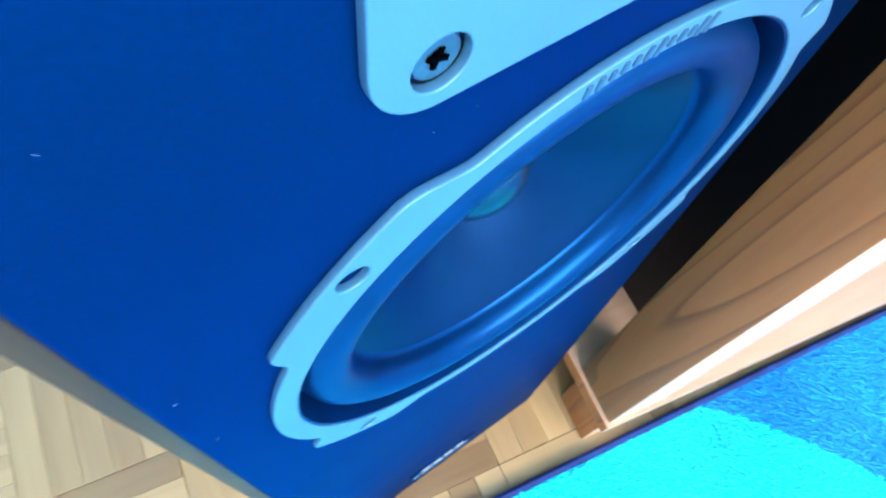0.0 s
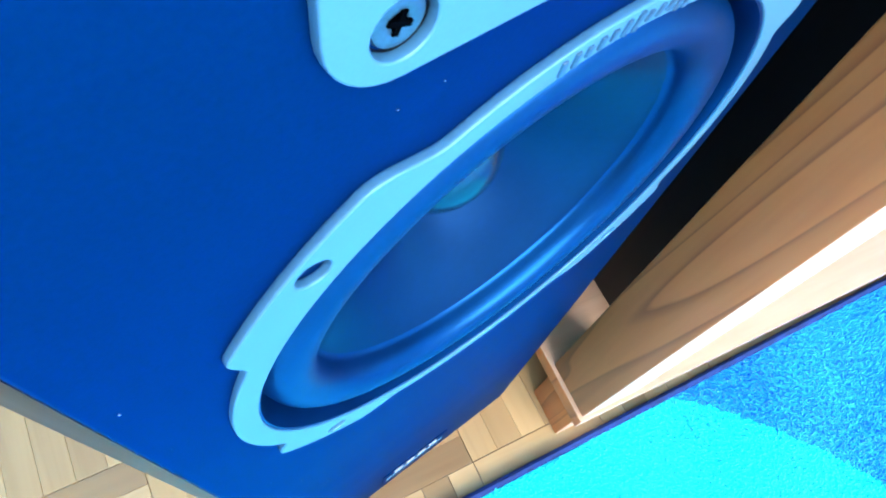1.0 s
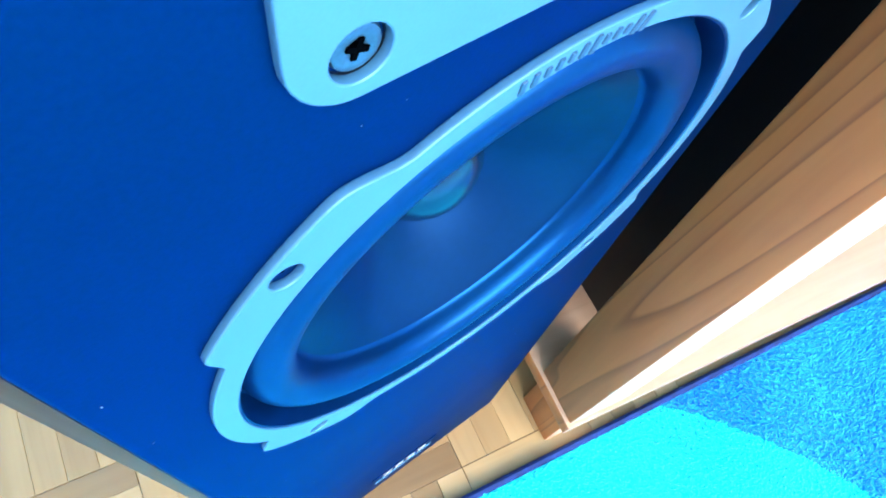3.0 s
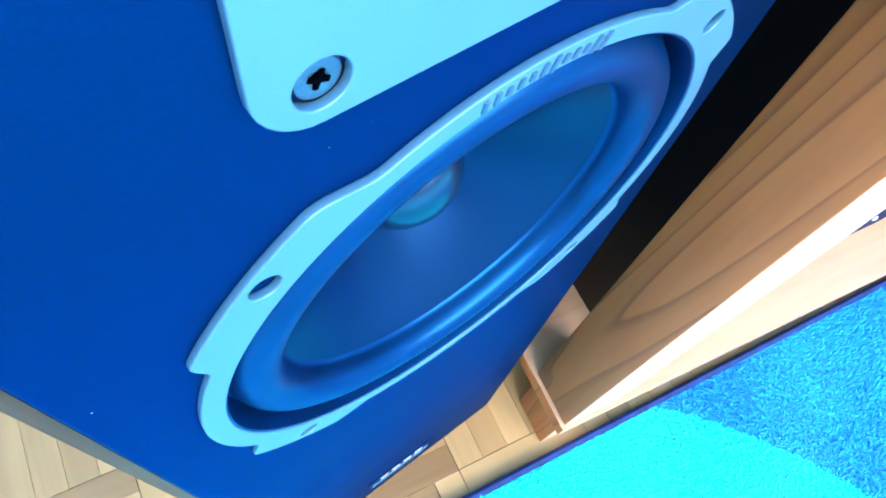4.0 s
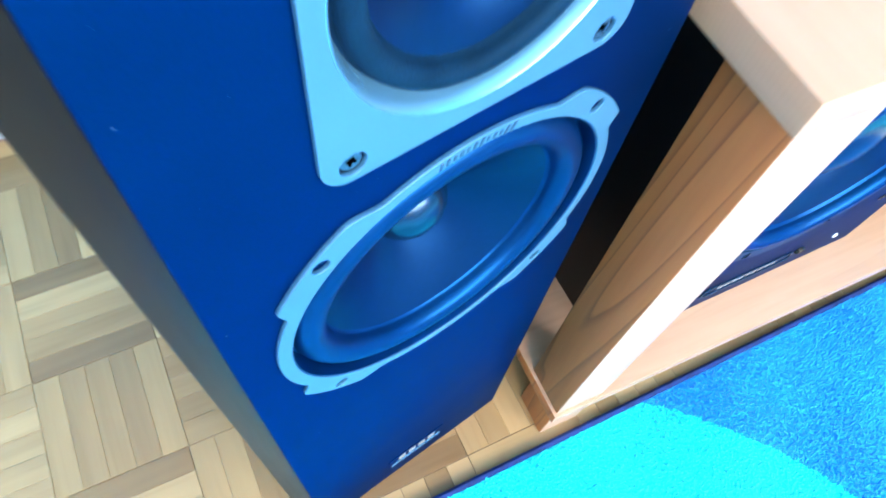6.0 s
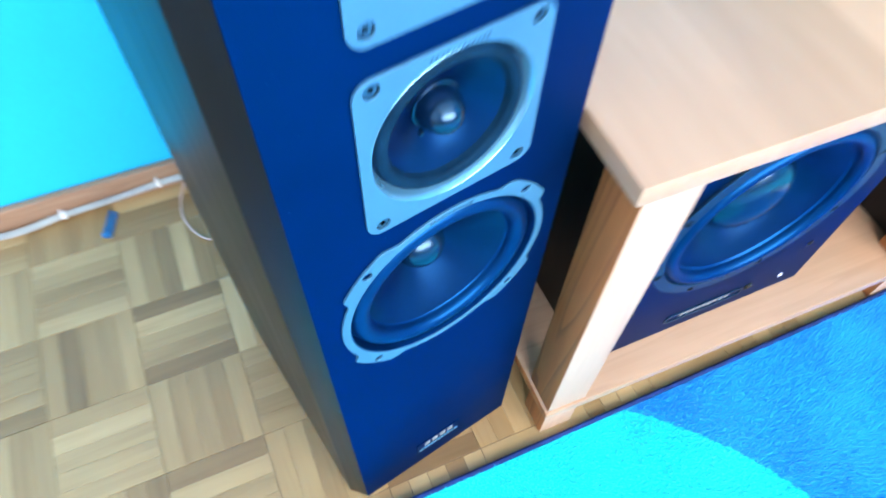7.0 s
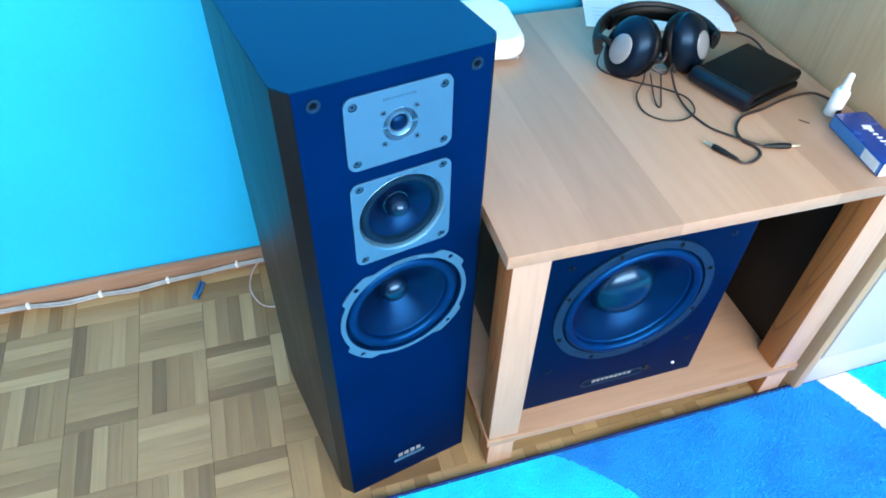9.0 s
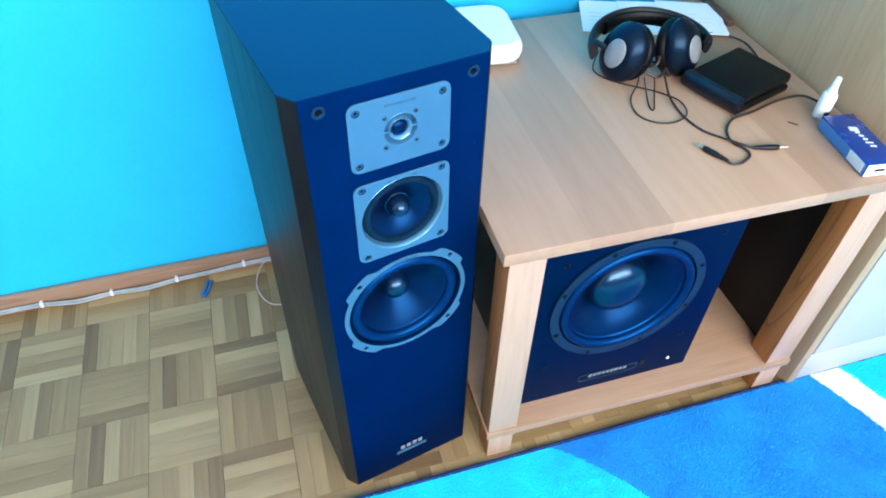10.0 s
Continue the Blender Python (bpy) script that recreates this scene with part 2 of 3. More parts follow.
M_HPSILVER = paint("brushed_grey_cap", (0.30, 0.32, 0.34), 0.4, metal=0.4, vary=0.08, scale=40)
M_BOXBLUE = paint("glossy_blue_card", (0.004, 0.045, 0.26), 0.25, vary=0.25, scale=30, coat=0.3)
M_BOXSIDE = paint("blue_card_side", (0.04, 0.19, 0.46), 0.35, vary=0.08, scale=20)
M_GOLD = paint("gold_contact", (0.78, 0.71, 0.56), 0.38, metal=1.0, vary=0.1, scale=90)
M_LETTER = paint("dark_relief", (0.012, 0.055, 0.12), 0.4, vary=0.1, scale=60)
M_LED = paint("small_white_lamp", (0.8, 0.85, 0.9), 0.3, vary=0.02)
M_BROWN = paint("dark_brown_folder", (0.10, 0.045, 0.03), 0.5, vary=0.2, scale=20)
M_FRAME = paint("white_window_frame", (0.78, 0.79, 0.8), 0.4, vary=0.03)
M_GLASS, _t, _p = nodes_of("window_glass")
_p.inputs["Transmission Weight"].default_value, _p.inputs["Roughness"].default_value, _p.inputs["IOR"].default_value = 1.0, 0.0, 1.45


# ---- mesh helpers ----
def smooth(me, angle=35):
    me.polygons.foreach_set("use_smooth", [True] * len(me.polygons))
    me.set_sharp_from_angle(angle=radians(angle))


def mesh(name, bm, material, angle=35):
    me = bpy.data.meshes.new(name)
    bm.to_mesh(me)
    bm.free()
    me.materials.append(material)
    smooth(me, angle)
    return me


def part(name, bm, material, parent, label="", m=None):
    ob = new(name, bm if isinstance(bm, bpy.types.Mesh) else mesh(name, bm, material))
    ob.parent = parent
    if m is not None:
        ob.matrix_basis = m
    return tagged(ob, label)


def thing(name, m, label, category, group="", kind=""):
    ob = new(name)
    ob.empty_display_size = 0.05
    ob.matrix_world = m
    return tagged(ob, label, category, group, kind)


def solid(name, bm, material, m, label, category, group="", kind=""):
    ob = new(name, bm if isinstance(bm, bpy.types.Mesh) else mesh(name, bm, material))
    ob.matrix_world = m
    return tagged(ob, label, category, group, kind)


def box(x0, x1, y0, y1, z0, z1, bevel=0.0, seg=2, bm=None):
    out = bm or bmesh.new()
    got = bmesh.ops.create_cube(out, size=1, matrix=Matrix.Translation(((x0 + x1) / 2, (y0 + y1) / 2, (z0 + z1) / 2)) @ Matrix.Diagonal((x1 - x0, y1 - y0, z1 - z0, 1)))
    if bevel:
        edges = {e for v in got["verts"] for e in v.link_edges}
        bmesh.ops.bevel(out, geom=list(edges), offset=bevel, segments=seg, profile=0.5, affect="EDGES")
    return out


def lathe(profile, steps=64, bm=None, m=None):
    """A profile of (radius, y) turned about the y axis; the front looks to -y."""
    out = bm or bmesh.new()
    m = m or Matrix()
    rings = []
    for r, y in profile:
        if r < 1e-6:
            rings.append([out.verts.new(m @ Vector((0, y, 0)))])
        else:
            rings.append([out.verts.new(m @ Vector((r * math.cos(2 * math.pi * k / steps), y, r * math.sin(2 * math.pi * k / steps)))) for k in range(steps)])
    for a, b in zip(rings, rings[1:]):
        for k in range(steps):
            q = (k + 1) % steps
            if len(a) == 1 and len(b) == 1:
                continue
            if len(a) == 1:
                out.faces.new((a[0], b[k], b[q]))
            elif len(b) == 1:
                out.faces.new((a[k], b[0], a[q]))
            else:
                out.faces.new((a[k], b[k], b[q], a[q]))
    bmesh.ops.recalc_face_normals(out, faces=out.faces)
    return out


def plate(name, outlines, y_front, y_back, bevel, material):
    """A flat plate in the x-z plane with holes; the first outline is the rim, the others are holes."""
    cu = bpy.data.curves.new(name, "CURVE")
    cu.dimensions, cu.fill_mode = "2D", "BOTH"
    cu.extrude, cu.bevel_depth, cu.bevel_resolution = (y_back - y_front) / 2 - bevel, bevel, 2
    cu.offset = -bevel
    for pts in outlines:
        s = cu.splines.new("POLY")
        s.points.add(len(pts) - 1)
        for q, (x, z) in zip(s.points, pts):
            q.co = (x, z, 0, 1)
        s.use_cyclic_u = True
    tmp = bpy.data.objects.new(name, cu)
    me = bpy.data.meshes.new_from_object(tmp)
    bpy.data.objects.remove(tmp)
    me.transform(pose(0, (y_front + y_back) / 2, 0, 90, 0, 0))
    me.materials.clear()
    me.materials.append(material)
    smooth(me, 30)
    return me


def circle(r, n=64, cx=0.0, cz=0.0):
    return [(cx + r * math.cos(2 * math.pi * k / n), cz + r * math.sin(2 * math.pi * k / n)) for k in range(n)]


def rounded(w, h, r, n=8, cx=0.0, cz=0.0):
    pts = []
    for q, (sx, sz) in enumerate(((1, 1), (-1, 1), (-1, -1), (1, -1))):
        for k in range(n + 1):
            a = math.pi / 2 * (q + k / n)
            pts.append((cx + sx * (w / 2 - r) + r * math.cos(a), cz + sz * (h / 2 - r) + r * math.sin(a)))
    return pts


def tube(points, radius, steps=10, sub=8, closed=False):
    """A round cable along a smooth line through the points."""
    p = [Vector(q) for q in points]
    line = []
    for i in range(len(p) - 1):
        a, b, c, d = p[max(i - 1, 0)], p[i], p[i + 1], p[min(i + 2, len(p) - 1)]
        for k in range(sub):
            s = k / sub
            line.append(0.5 * (2 * b + (c - a) * s + (2 * a - 5 * b + 4 * c - d) * s * s + (3 * b - a - 3 * c + d) * s ** 3))
    line.append(p[-1])
    out = bmesh.new()
    rings, side = [], Vector((0.13, 0.21, 0.97))
    for i, q in enumerate(line):
        way = (line[min(i + 1, len(line) - 1)] - line[max(i - 1, 0)]).normalized()
        u = (side - way * side.dot(way)).normalized()
        v = way.cross(u)
        side = u
        rings.append([out.verts.new(q + radius * (u * math.cos(2 * math.pi * k / steps) + v * math.sin(2 * math.pi * k / steps))) for k in range(steps)])
    for a, b in zip(rings, rings[1:]):
        for k in range(steps):
            out.faces.new((a[k], a[(k + 1) % steps], b[(k + 1) % steps], b[k]))
    out.faces.new(rings[0])
    out.faces.new(rings[-1])
    bmesh.ops.recalc_face_normals(out, faces=out.faces)
    return out


# ---- the room ----
TH = 0.12


def structure(name, bm, material, label, category):
    return solid(name, bm, material, Matrix(), label, category, kind="structure")


structure("wall_north", box(X_WEST - TH, X_EAST + TH, Y_BACK, Y_BACK + TH, 0, CEIL), M_WALL, "smooth sky-blue painted wall behind the loudspeaker", "wall")
structure("wall_west", box(X_WEST - TH, X_WEST, Y_WIN, Y_BACK, 0, CEIL), M_CEIL, "plain white painted side wall", "wall")
structure("wall_east", box(X_EAST, X_EAST + TH, Y_WIN, Y_BACK, 0, CEIL), M_WALL, "plain sky-blue painted side wall", "wall")
wall_s = bmesh.new()
for q in ((X_WEST - TH, WIN[0], 0, CEIL), (WIN[1], X_EAST + TH, 0, CEIL), (WIN[0], WIN[1], 0, WIN[2]), (WIN[0], WIN[1], WIN[3], CEIL)):
    box(q[0], q[1], Y_WIN - TH, Y_WIN, q[2], q[3], bm=wall_s)
structure("wall_south", wall_s, M_WALL, "sky-blue painted wall with a window opening", "wall")
structure("ceiling", box(X_WEST - TH, X_EAST + TH, Y_WIN - TH, Y_BACK + TH, CEIL, CEIL + TH), M_CEIL, "white painted ceiling", "ceiling")
floor = structure("floor", box(X_WEST - TH, X_EAST + TH, Y_WIN - TH, Y_BACK + TH, -0.12, -0.002), M_JOINT, "basket-weave oak parquet floor", "floor")

window = thing("window_1", pose((WIN[0] + WIN[1]) / 2, Y_WIN - 0.06, WIN[2]), "white framed window that lets in daylight", "window", kind="structure")
W2, H2 = (WIN[1] - WIN[0]) / 2, WIN[3] - WIN[2]
for q in ((-W2, -W2 + 0.06, 0, H2), (W2 - 0.06, W2, 0, H2), (-W2 + 0.06, W2 - 0.06, 0, 0.06), (-W2 + 0.06, W2 - 0.06, H2 - 0.06, H2), (-0.03, 0.03, 0.06, H2 - 0.06)):
    part("window_frame", box(q[0], q[1], -0.03, 0.03, q[2], q[3], 0.004), M_FRAME, window)
for q in ((-W2 + 0.06, -0.03), (0.03, W2 - 0.06)):
    pane = part("pane", box(q[0], q[1], -0.004, 0.004, 0.06, H2 - 0.06), M_GLASS, window)
    pane.visible_shadow = False
part("window_sill", box(-W2 - 0.05, W2 + 0.05, 0.062, 0.16, -0.035, -0.004, 0.006), M_FRAME, window)

# skirting board along the blue wall, with the cable tacked to its foot
structure("baseboard", box(X_WEST, 0.11, Y_BACK - 0.014, Y_BACK - 0.001, 0.0, 0.05, 0.003), M_BASE, "narrow brown wooden skirting board along the blue wall", "baseboard")
CABLE_Y = Y_BACK - 0.020
for dz, dy, r in ((0.0, 0.0, 0.0026), (0.0056, 0.001, 0.0024)):
    pts = [(-1.6, CABLE_Y + dy, 0.008 + dz), (-1.0, CABLE_Y + dy, 0.010 + dz), (-0.75, CABLE_Y + dy, 0.014 + dz), (-0.67, CABLE_Y + dy, 0.013 + dz), (-0.60, CABLE_Y - 0.006, 0.008 + dz * 1.4),
           (-0.53, CABLE_Y + dy, 0.007 + dz), (-0.46, CABLE_Y - 0.004, 0.006 + dz * 1.3), (-0.393, CABLE_Y + dy, 0.010 + dz), (-0.31, CABLE_Y - 0.002, 0.016 + dz), (-0.246, CABLE_Y + dy, 0.018 + dz), (-0.12, CABLE_Y + dy, 0.018 + dz), (0.10, CABLE_Y + dy, 0.012 + dz)]
    solid("wall_cable", tube(pts, r, 8), M_CABLEW, Matrix(), "thin white cable tacked along the skirting board", "cable", "cables along the wall")
clip_me = None
for x, z in ((-1.15, 0.010), (-0.90, 0.012), (-0.668, 0.014), (-0.53, 0.008), (-0.393, 0.011), (-0.246, 0.019)):
    if clip_me is None:
        b = box(-0.0032, 0.0032, -0.004, 0.006, -0.0035, 0.0105, 0.0015)
        lathe([(0.0, -0.0075), (0.0018, -0.007), (0.002, -0.005)], 10, b, Matrix.Translation((0, 0, 0.008)))
        clip_me = mesh("cable_clip", b, M_WHITE)
    solid("cable_clip", clip_me, M_WHITE, pose(x, CABLE_Y, z), "small white plastic cable clip with a nail", "cable clip", "cable clips")

# ---- the rug ----
RX0, RX1, RY0, RY1 = -0.75, 2.2, -2.0, -0.046
rug = thing("rug", pose(0, 0, 0), "thick blue rug with turquoise and white rings", "rug")
part("backing", box(RX0, RX1, RY0, RY1, 0.0, 0.007, 0.002), M_RUG, rug)
part("binding", tube([(RX0, RY1, 0.005), (0.2, RY1 + 0.0005, 0.005), (1.0, RY1, 0.005), (RX1, RY1, 0.005)], 0.0042, 8, 30), M_RUGEDGE, rug, "dark navy stitched edge binding")
rng = np.random.default_rng(7)


def tufts(x0, x1, y0, y1, step, high):
    xs, ys = np.arange(x0, x1, step), np.arange(y0, y1, step)
    gx, gy = [g.ravel() for g in np.meshgrid(xs, ys)]
    n = len(gx)
    gx, gy = gx + rng.uniform(-.45, .45, n) * step, gy + rng.uniform(-.45, .45, n) * step
    h = high * rng.uniform(0.8, 1.15, n) * (1 + 0.12 * np.sin(gx * 31 + 2 * np.sin(gy * 23)))
    lean = rng.normal(0, 0.2, (n, 2)) * high + np.stack([0.25 * np.sin(gx * 17 + gy * 9), 0.25 * np.cos(gy * 21 - gx * 7)], 1) * high
    a0 = rng.uniform(0, 6.28, n)
    co = np.zeros((n, 4, 3))
    for k in range(3):
        a = a0 + k * 2.0944
        co[:, k] = np.stack([gx + 0.62 * step * np.cos(a), gy + 0.62 * step * np.sin(a), np.full(n, 0.0055)], 1)
    co[:, 3] = np.stack([gx + lean[:, 0], gy + lean[:, 1], 0.0055 + h], 1)
    base = (np.arange(n) * 4)[:, None]
    faces = np.concatenate([base + np.array(q) for q in ((0, 1, 3), (1, 2, 3), (2, 0, 3))])
    me = bpy.data.meshes.new("pile")
    me.from_pydata(co.reshape(-1, 3).tolist(), [], faces.tolist())
    me.materials.append(M_RUG)
    return me


pile = part("pile", tufts(-0.25, 1.15, -0.62, RY1 - 0.003, 0.0027, 0.0056), M_RUG, rug, "dense cut pile")
pile["kind"] = "stuff"

# ---- the tower loudspeaker ----
TW, TF, TD, TH_ = 0.118, 0.1045, 0.285, 0.785
tower = thing("tower_loudspeaker", ROOM @ pose(0, 0.0016, 0), "tall black three-way floor-standing loudspeaker with silver drivers, on the parquet", "loudspeaker")
b = bmesh.new()
outline = [(-TF, 0.0005), (-TW, 0.019), (-TW, TD), (TW, TD), (TW, 0.019), (TF, 0.0005)]
lo, hi = [b.verts.new((x, y, 0.0)) for x, y in outline], [b.verts.new((x, y, TH_)) for x, y in outline]
for k in range(5):
    b.faces.new((lo[k], lo[k + 1], hi[k + 1], hi[k]))
b.faces.new(lo), b.faces.new(hi)
bmesh.ops.recalc_face_normals(b, faces=b.faces)
bmesh.ops.bevel(b, geom=[e for e in b.edges if not e.is_boundary], offset=0.0012, segments=2, profile=0.5, affect="EDGES")
part("cabinet_body", b, M_VENEER, tower, "black ash veneer cabinet")
part("top_panel", plate("top_panel", [[(x * 0.993, y * 0.996 + 0.0008) for x, y in outline]], 0, 0.0014, 0.0003, M_TOPPANEL), M_TOPPANEL, tower, "smooth blue-black top", pose(0, 0, TH_ + 0.0015, -90, 0, 0))
WZ, MZ, TZ = 0.444, 0.6065, 0.7245
frame_outline = [(-TF, 0.001), (TF, 0.001), (TF, TH_ + 0.0010), (-TF, TH_ + 0.0010)]
part("baffle", plate("baffle", [frame_outline, circle(0.082, 72, 0, WZ), circle(0.0525, 56, 0, MZ), circle(0.022, 40, 0, TZ), circle(0.0042, 20, -0.085, 0.769), circle(0.0042, 20, 0.085, 0.769)],
                     0.0, 0.018, 0.0010, M_BAFFLE), M_BAFFLE, tower, "satin blue-black front baffle")


def ear_outline():
    """A ring with four ears: each ends in a square notch at the side and runs out gently above or below."""
    pts = []
    for k in range(360):
        deg = k + 0.5
        e = deg % 90 - 45 if int(deg // 90) % 2 == 0 else 45 - deg % 90   # degrees from the diagonal, towards the upright
        s = min(1, max(0, (20.0 - e) / 9.5 if e > 0 else (19.8 + e) / 5.0))
        s = s * s * (3 - 2 * s)
        ring = 0.0876 if e > 0 else 0.0884
        r = ring + s * (0.0951 - ring)
        pts.append((r * math.cos(radians(deg)), WZ + r * math.sin(radians(deg))))
    return pts


SCREWS = {}


def fixed_screw(parent, x, z, r, y, turn, material=None):
    """A countersunk cross-head screw, with the dark ring of its hole."""
    material = material or M_STEEL
    key = ("head", r)
    if key not in SCREWS:
        SCREWS[key] = mesh("screw", lathe([(0, 0.0012), (0.18 * r, 0.0010), (0.30 * r, -0.0002), (0.62 * r, -0.0006), (0.84 * r, -0.0003), (0.92 * r, 0.0005), (0.92 * r, 0.002), (0, 0.002)], 28), material)
        c = bmesh.new()
        for w, h in ((0.40, 0.10), (0.10, 0.40)):
            box(-w * r, w * r, -0.00068 if w > h else -0.00064, 0.0004, -h * r, h * r, bm=c)
        SCREWS[("slot", r)] = mesh("cross_slot", c, M_PIT)
        SCREWS[("seat", r)] = mesh("screw_seat", lathe([(1.0 * r, -0.0001), (0.98 * r, 0.0016), (0.86 * r, 0.0018)], 28), M_HOLE)
    s = part("screw", SCREWS[key], M_STEEL, parent, "", pose(x, y + 0.0004, z, 0, turn, 0))
    part("cross_slot", SCREWS[("slot", r)], M_PIT, s)
    part("screw_seat", SCREWS[("seat", r)], M_HOLE, s)
    return s


def relief_bars(parent, name, places, w, h, y, material, label=""):
    """A row of raised bars, each a piece of its own."""
    made = {}
    for x, z, turn, hh in places:
        if hh not in made:
            made[hh] = mesh(name, box(-w / 2, w / 2, -0.0006, 0.0006, -h * hh / 2, h * hh / 2, 0.0002, 1), material)
        part(name, made[hh], material, parent, label, pose(x, y, z, 0, -turn, 0))


# woofer
woofer = part("woofer", plate("woofer", [ear_outline(), circle(0.0820, 96, 0, WZ)] + [circle(0.0035, 24, sx * 0.0635, WZ + sz * 0.063) for sx in (-1, 1) for sz in (-1, 1)],
                              -0.0020, 0.0002, 0.0005, M_SILVER), M_SILVER, tower, "silver woofer frame with four screw ears")
at_w = Matrix.Translation((0, 0, WZ))
part("basket_lip", lathe([(0.0822, -0.0014), (0.0814, -0.0012), (0.0808, 0.0020), (0.0804, 0.0086), (0.0770, 0.0090)], 96), M_RUBBER, woofer, "dark inner lip", at_w)
part("surround", lathe([(0.0790, 0.0088)] + [(0.0706 + 0.0080 * math.cos(math.pi * k / 18), 0.0072 - 0.0080 * math.sin(math.pi * k / 18)) for k in range(19)] + [(0.0622, 0.0084), (0.0612, 0.0092)], 112), M_RUBBER, woofer, "rubber half-roll surround", at_w)
part("cone", lathe([(0.0618, 0.0090), (0.0590, 0.0105), (0.0520, 0.0148), (0.0440, 0.0200), (0.0360, 0.0256), (0.0280, 0.0316), (0.0205, 0.0374), (0.0190, 0.0386)], 112), M_CONE, woofer, "dark coated cone", at_w)
part("dust_cap", lathe([(0.0206, 0.0374), (0.0202, 0.0355)] + [(0.0199 * math.cos(math.pi / 2 * k / 12), 0.0350 - 0.0165 * math.sin(math.pi / 2 * k / 12)) for k in range(13)], 56), M_DOME, woofer, "smooth domed dust cap", at_w)
for sx in (-1, 1):
    for sz in (-1, 1):
        fixed_screw(woofer, sx * 0.0635, WZ + sz * 0.063, 0.0034, 0.0002, 20 + 37 * sx + 11 * sz, M_HOLE)
bars = []
for k, hh in enumerate((1, 1.0, 0.7, 0.8, 0.7, 1.0, 1.25, 0.7, 0.8, 0.7, 1.25, 1.3)):
    a = radians(90 + 10.6 - k * 1.92)
    bars.append((0.0845 * math.cos(a), WZ + 0.0845 * math.sin(a), math.degrees(a) - 90 - 14, hh))
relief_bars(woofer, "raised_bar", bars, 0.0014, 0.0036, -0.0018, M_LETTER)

# midrange
mid = part("midrange", plate("midrange", [rounded(0.1185, 0.1185, 0.0105, 8, 0, MZ - 0.001), circle(0.0530, 80, 0, MZ)] + [circle(0.0046, 24, sx * 0.0487, MZ - 0.0007 + sz * 0.0518) for sx in (-1, 1) for sz in (-1, 1)],
                             -0.0020, 0.0002, 0.0004, M_SILVER), M_SILVER, tower, "square silver midrange front plate")
at_m = Matrix.Translation((0, 0, MZ))
part("rim", lathe([(0.0536, -0.0015), (0.0528, -0.0021), (0.0520, -0.0014), (0.0508, 0.0020), (0.0498, 0.0055), (0.0488, 0.0068)], 80), M_RIM, mid, "rounded silver rim", at_m)
part("surround", lathe([(0.0495, 0.0068), (0.0485, 0.0045)] + [(0.0440 + 0.0044 * math.cos(math.pi * k / 12), 0.0045 - 0.0046 * math.sin(math.pi * k / 12)) for k in range(13)] + [(0.0388, 0.0060)], 80), M_FOAM, mid, "black textured foam surround", at_m)
part("cone", lathe([(0.0394, 0.0058), (0.034, 0.0076), (0.026, 0.0120), (0.019, 0.0165), (0.0155, 0.0190)], 80), M_CONE, mid, "dark glossy cone", at_m)
part("dust_cap", lathe([(0.0158, 0.0190), (0.0154, 0.0175)] + [(0.0142 * math.cos(math.pi / 2 * k / 10), 0.0172 - 0.0190 * math.sin(math.pi / 2 * k / 10)) for k in range(11)], 40), M_DOME, mid, "tall domed dust cap", at_m)
for k in range(3):
    a = radians(235 + 38 * k)
    part("glue_dot", lathe([(0, -0.0022), (0.0015, -0.0015), (0.0022, 0), (0.0022, 0.003)], 12), M_DOME, mid, "", Matrix.Translation((0.0190 * math.cos(a), 0.0160, MZ + 0.0185 * math.sin(a))))
for sx in (-1, 1):
    for sz in (-1, 1):
        fixed_screw(mid, sx * 0.0487, MZ - 0.0007 + sz * 0.0518, 0.0043, -0.0008, 30 + 25 * sx - 17 * sz)
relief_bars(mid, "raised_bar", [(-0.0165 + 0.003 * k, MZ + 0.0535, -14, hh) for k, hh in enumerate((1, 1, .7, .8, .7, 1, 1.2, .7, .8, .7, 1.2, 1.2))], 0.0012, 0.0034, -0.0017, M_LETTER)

# tweeter
tweeter = part("tweeter", plate("tweeter", [rounded(0.1165, 0.0855, 0.0105, 8, 0, TZ + 0.0005), circle(0.0195, 56, 0, TZ)] + [circle(0.0045, 24, sx * 0.0485, TZ - 0.0005 + sz * 0.033) for sx in (-1, 1) for sz in (-1, 1)],
                                -0.0020, 0.0002, 0.0004, M_SILVER), M_SILVER, tower, "silver tweeter front plate")
at_t = Matrix.Translation((0, 0, TZ))
part("horn", lathe([(0.0198, -0.0014), (0.0190, -0.0017), (0.0184, 0.0010), (0.0176, 0.0070), (0.0146, 0.0100)], 56), M_RIM, tweeter, "flared silver throat", at_t)
part("phase_ring", lathe([(0.0146, 0.0100), (0.0140, 0.0002), (0.0128, -0.0018), (0.0112, -0.0008), (0.0094, 0.0026)], 48), M_RIM, tweeter, "raised silver ring round the dome", at_t)
part("dome", lathe([(0.0098, 0.0030)] + [(0.0096 * math.cos(math.pi / 2 * k / 9), 0.0026 - 0.0046 * math.sin(math.pi / 2 * k / 9)) for k in range(10)], 40), M_CONE, tweeter, "dark glossy dome", at_t)
for sx in (-1, 1):
    part("bridge", box(sx * 0.0162 - 0.0032, sx * 0.0162 + 0.0032, -0.0016, 0.002, TZ - 0.0010, TZ + 0.0010, 0.0005), M_SILVER, tweeter)
    for sz in (-1, 1):
        fixed_screw(tweeter, sx * 0.0485, TZ - 0.0005 + sz * 0.033, 0.0042, -0.0008, 15 + 31 * sx + 23 * sz)
        fixed_screw(tweeter, sx * 0.0178, TZ - 0.0003 + sz * 0.0182, 0.0032, -0.0025, 40 + 19 * sx - 29 * sz)
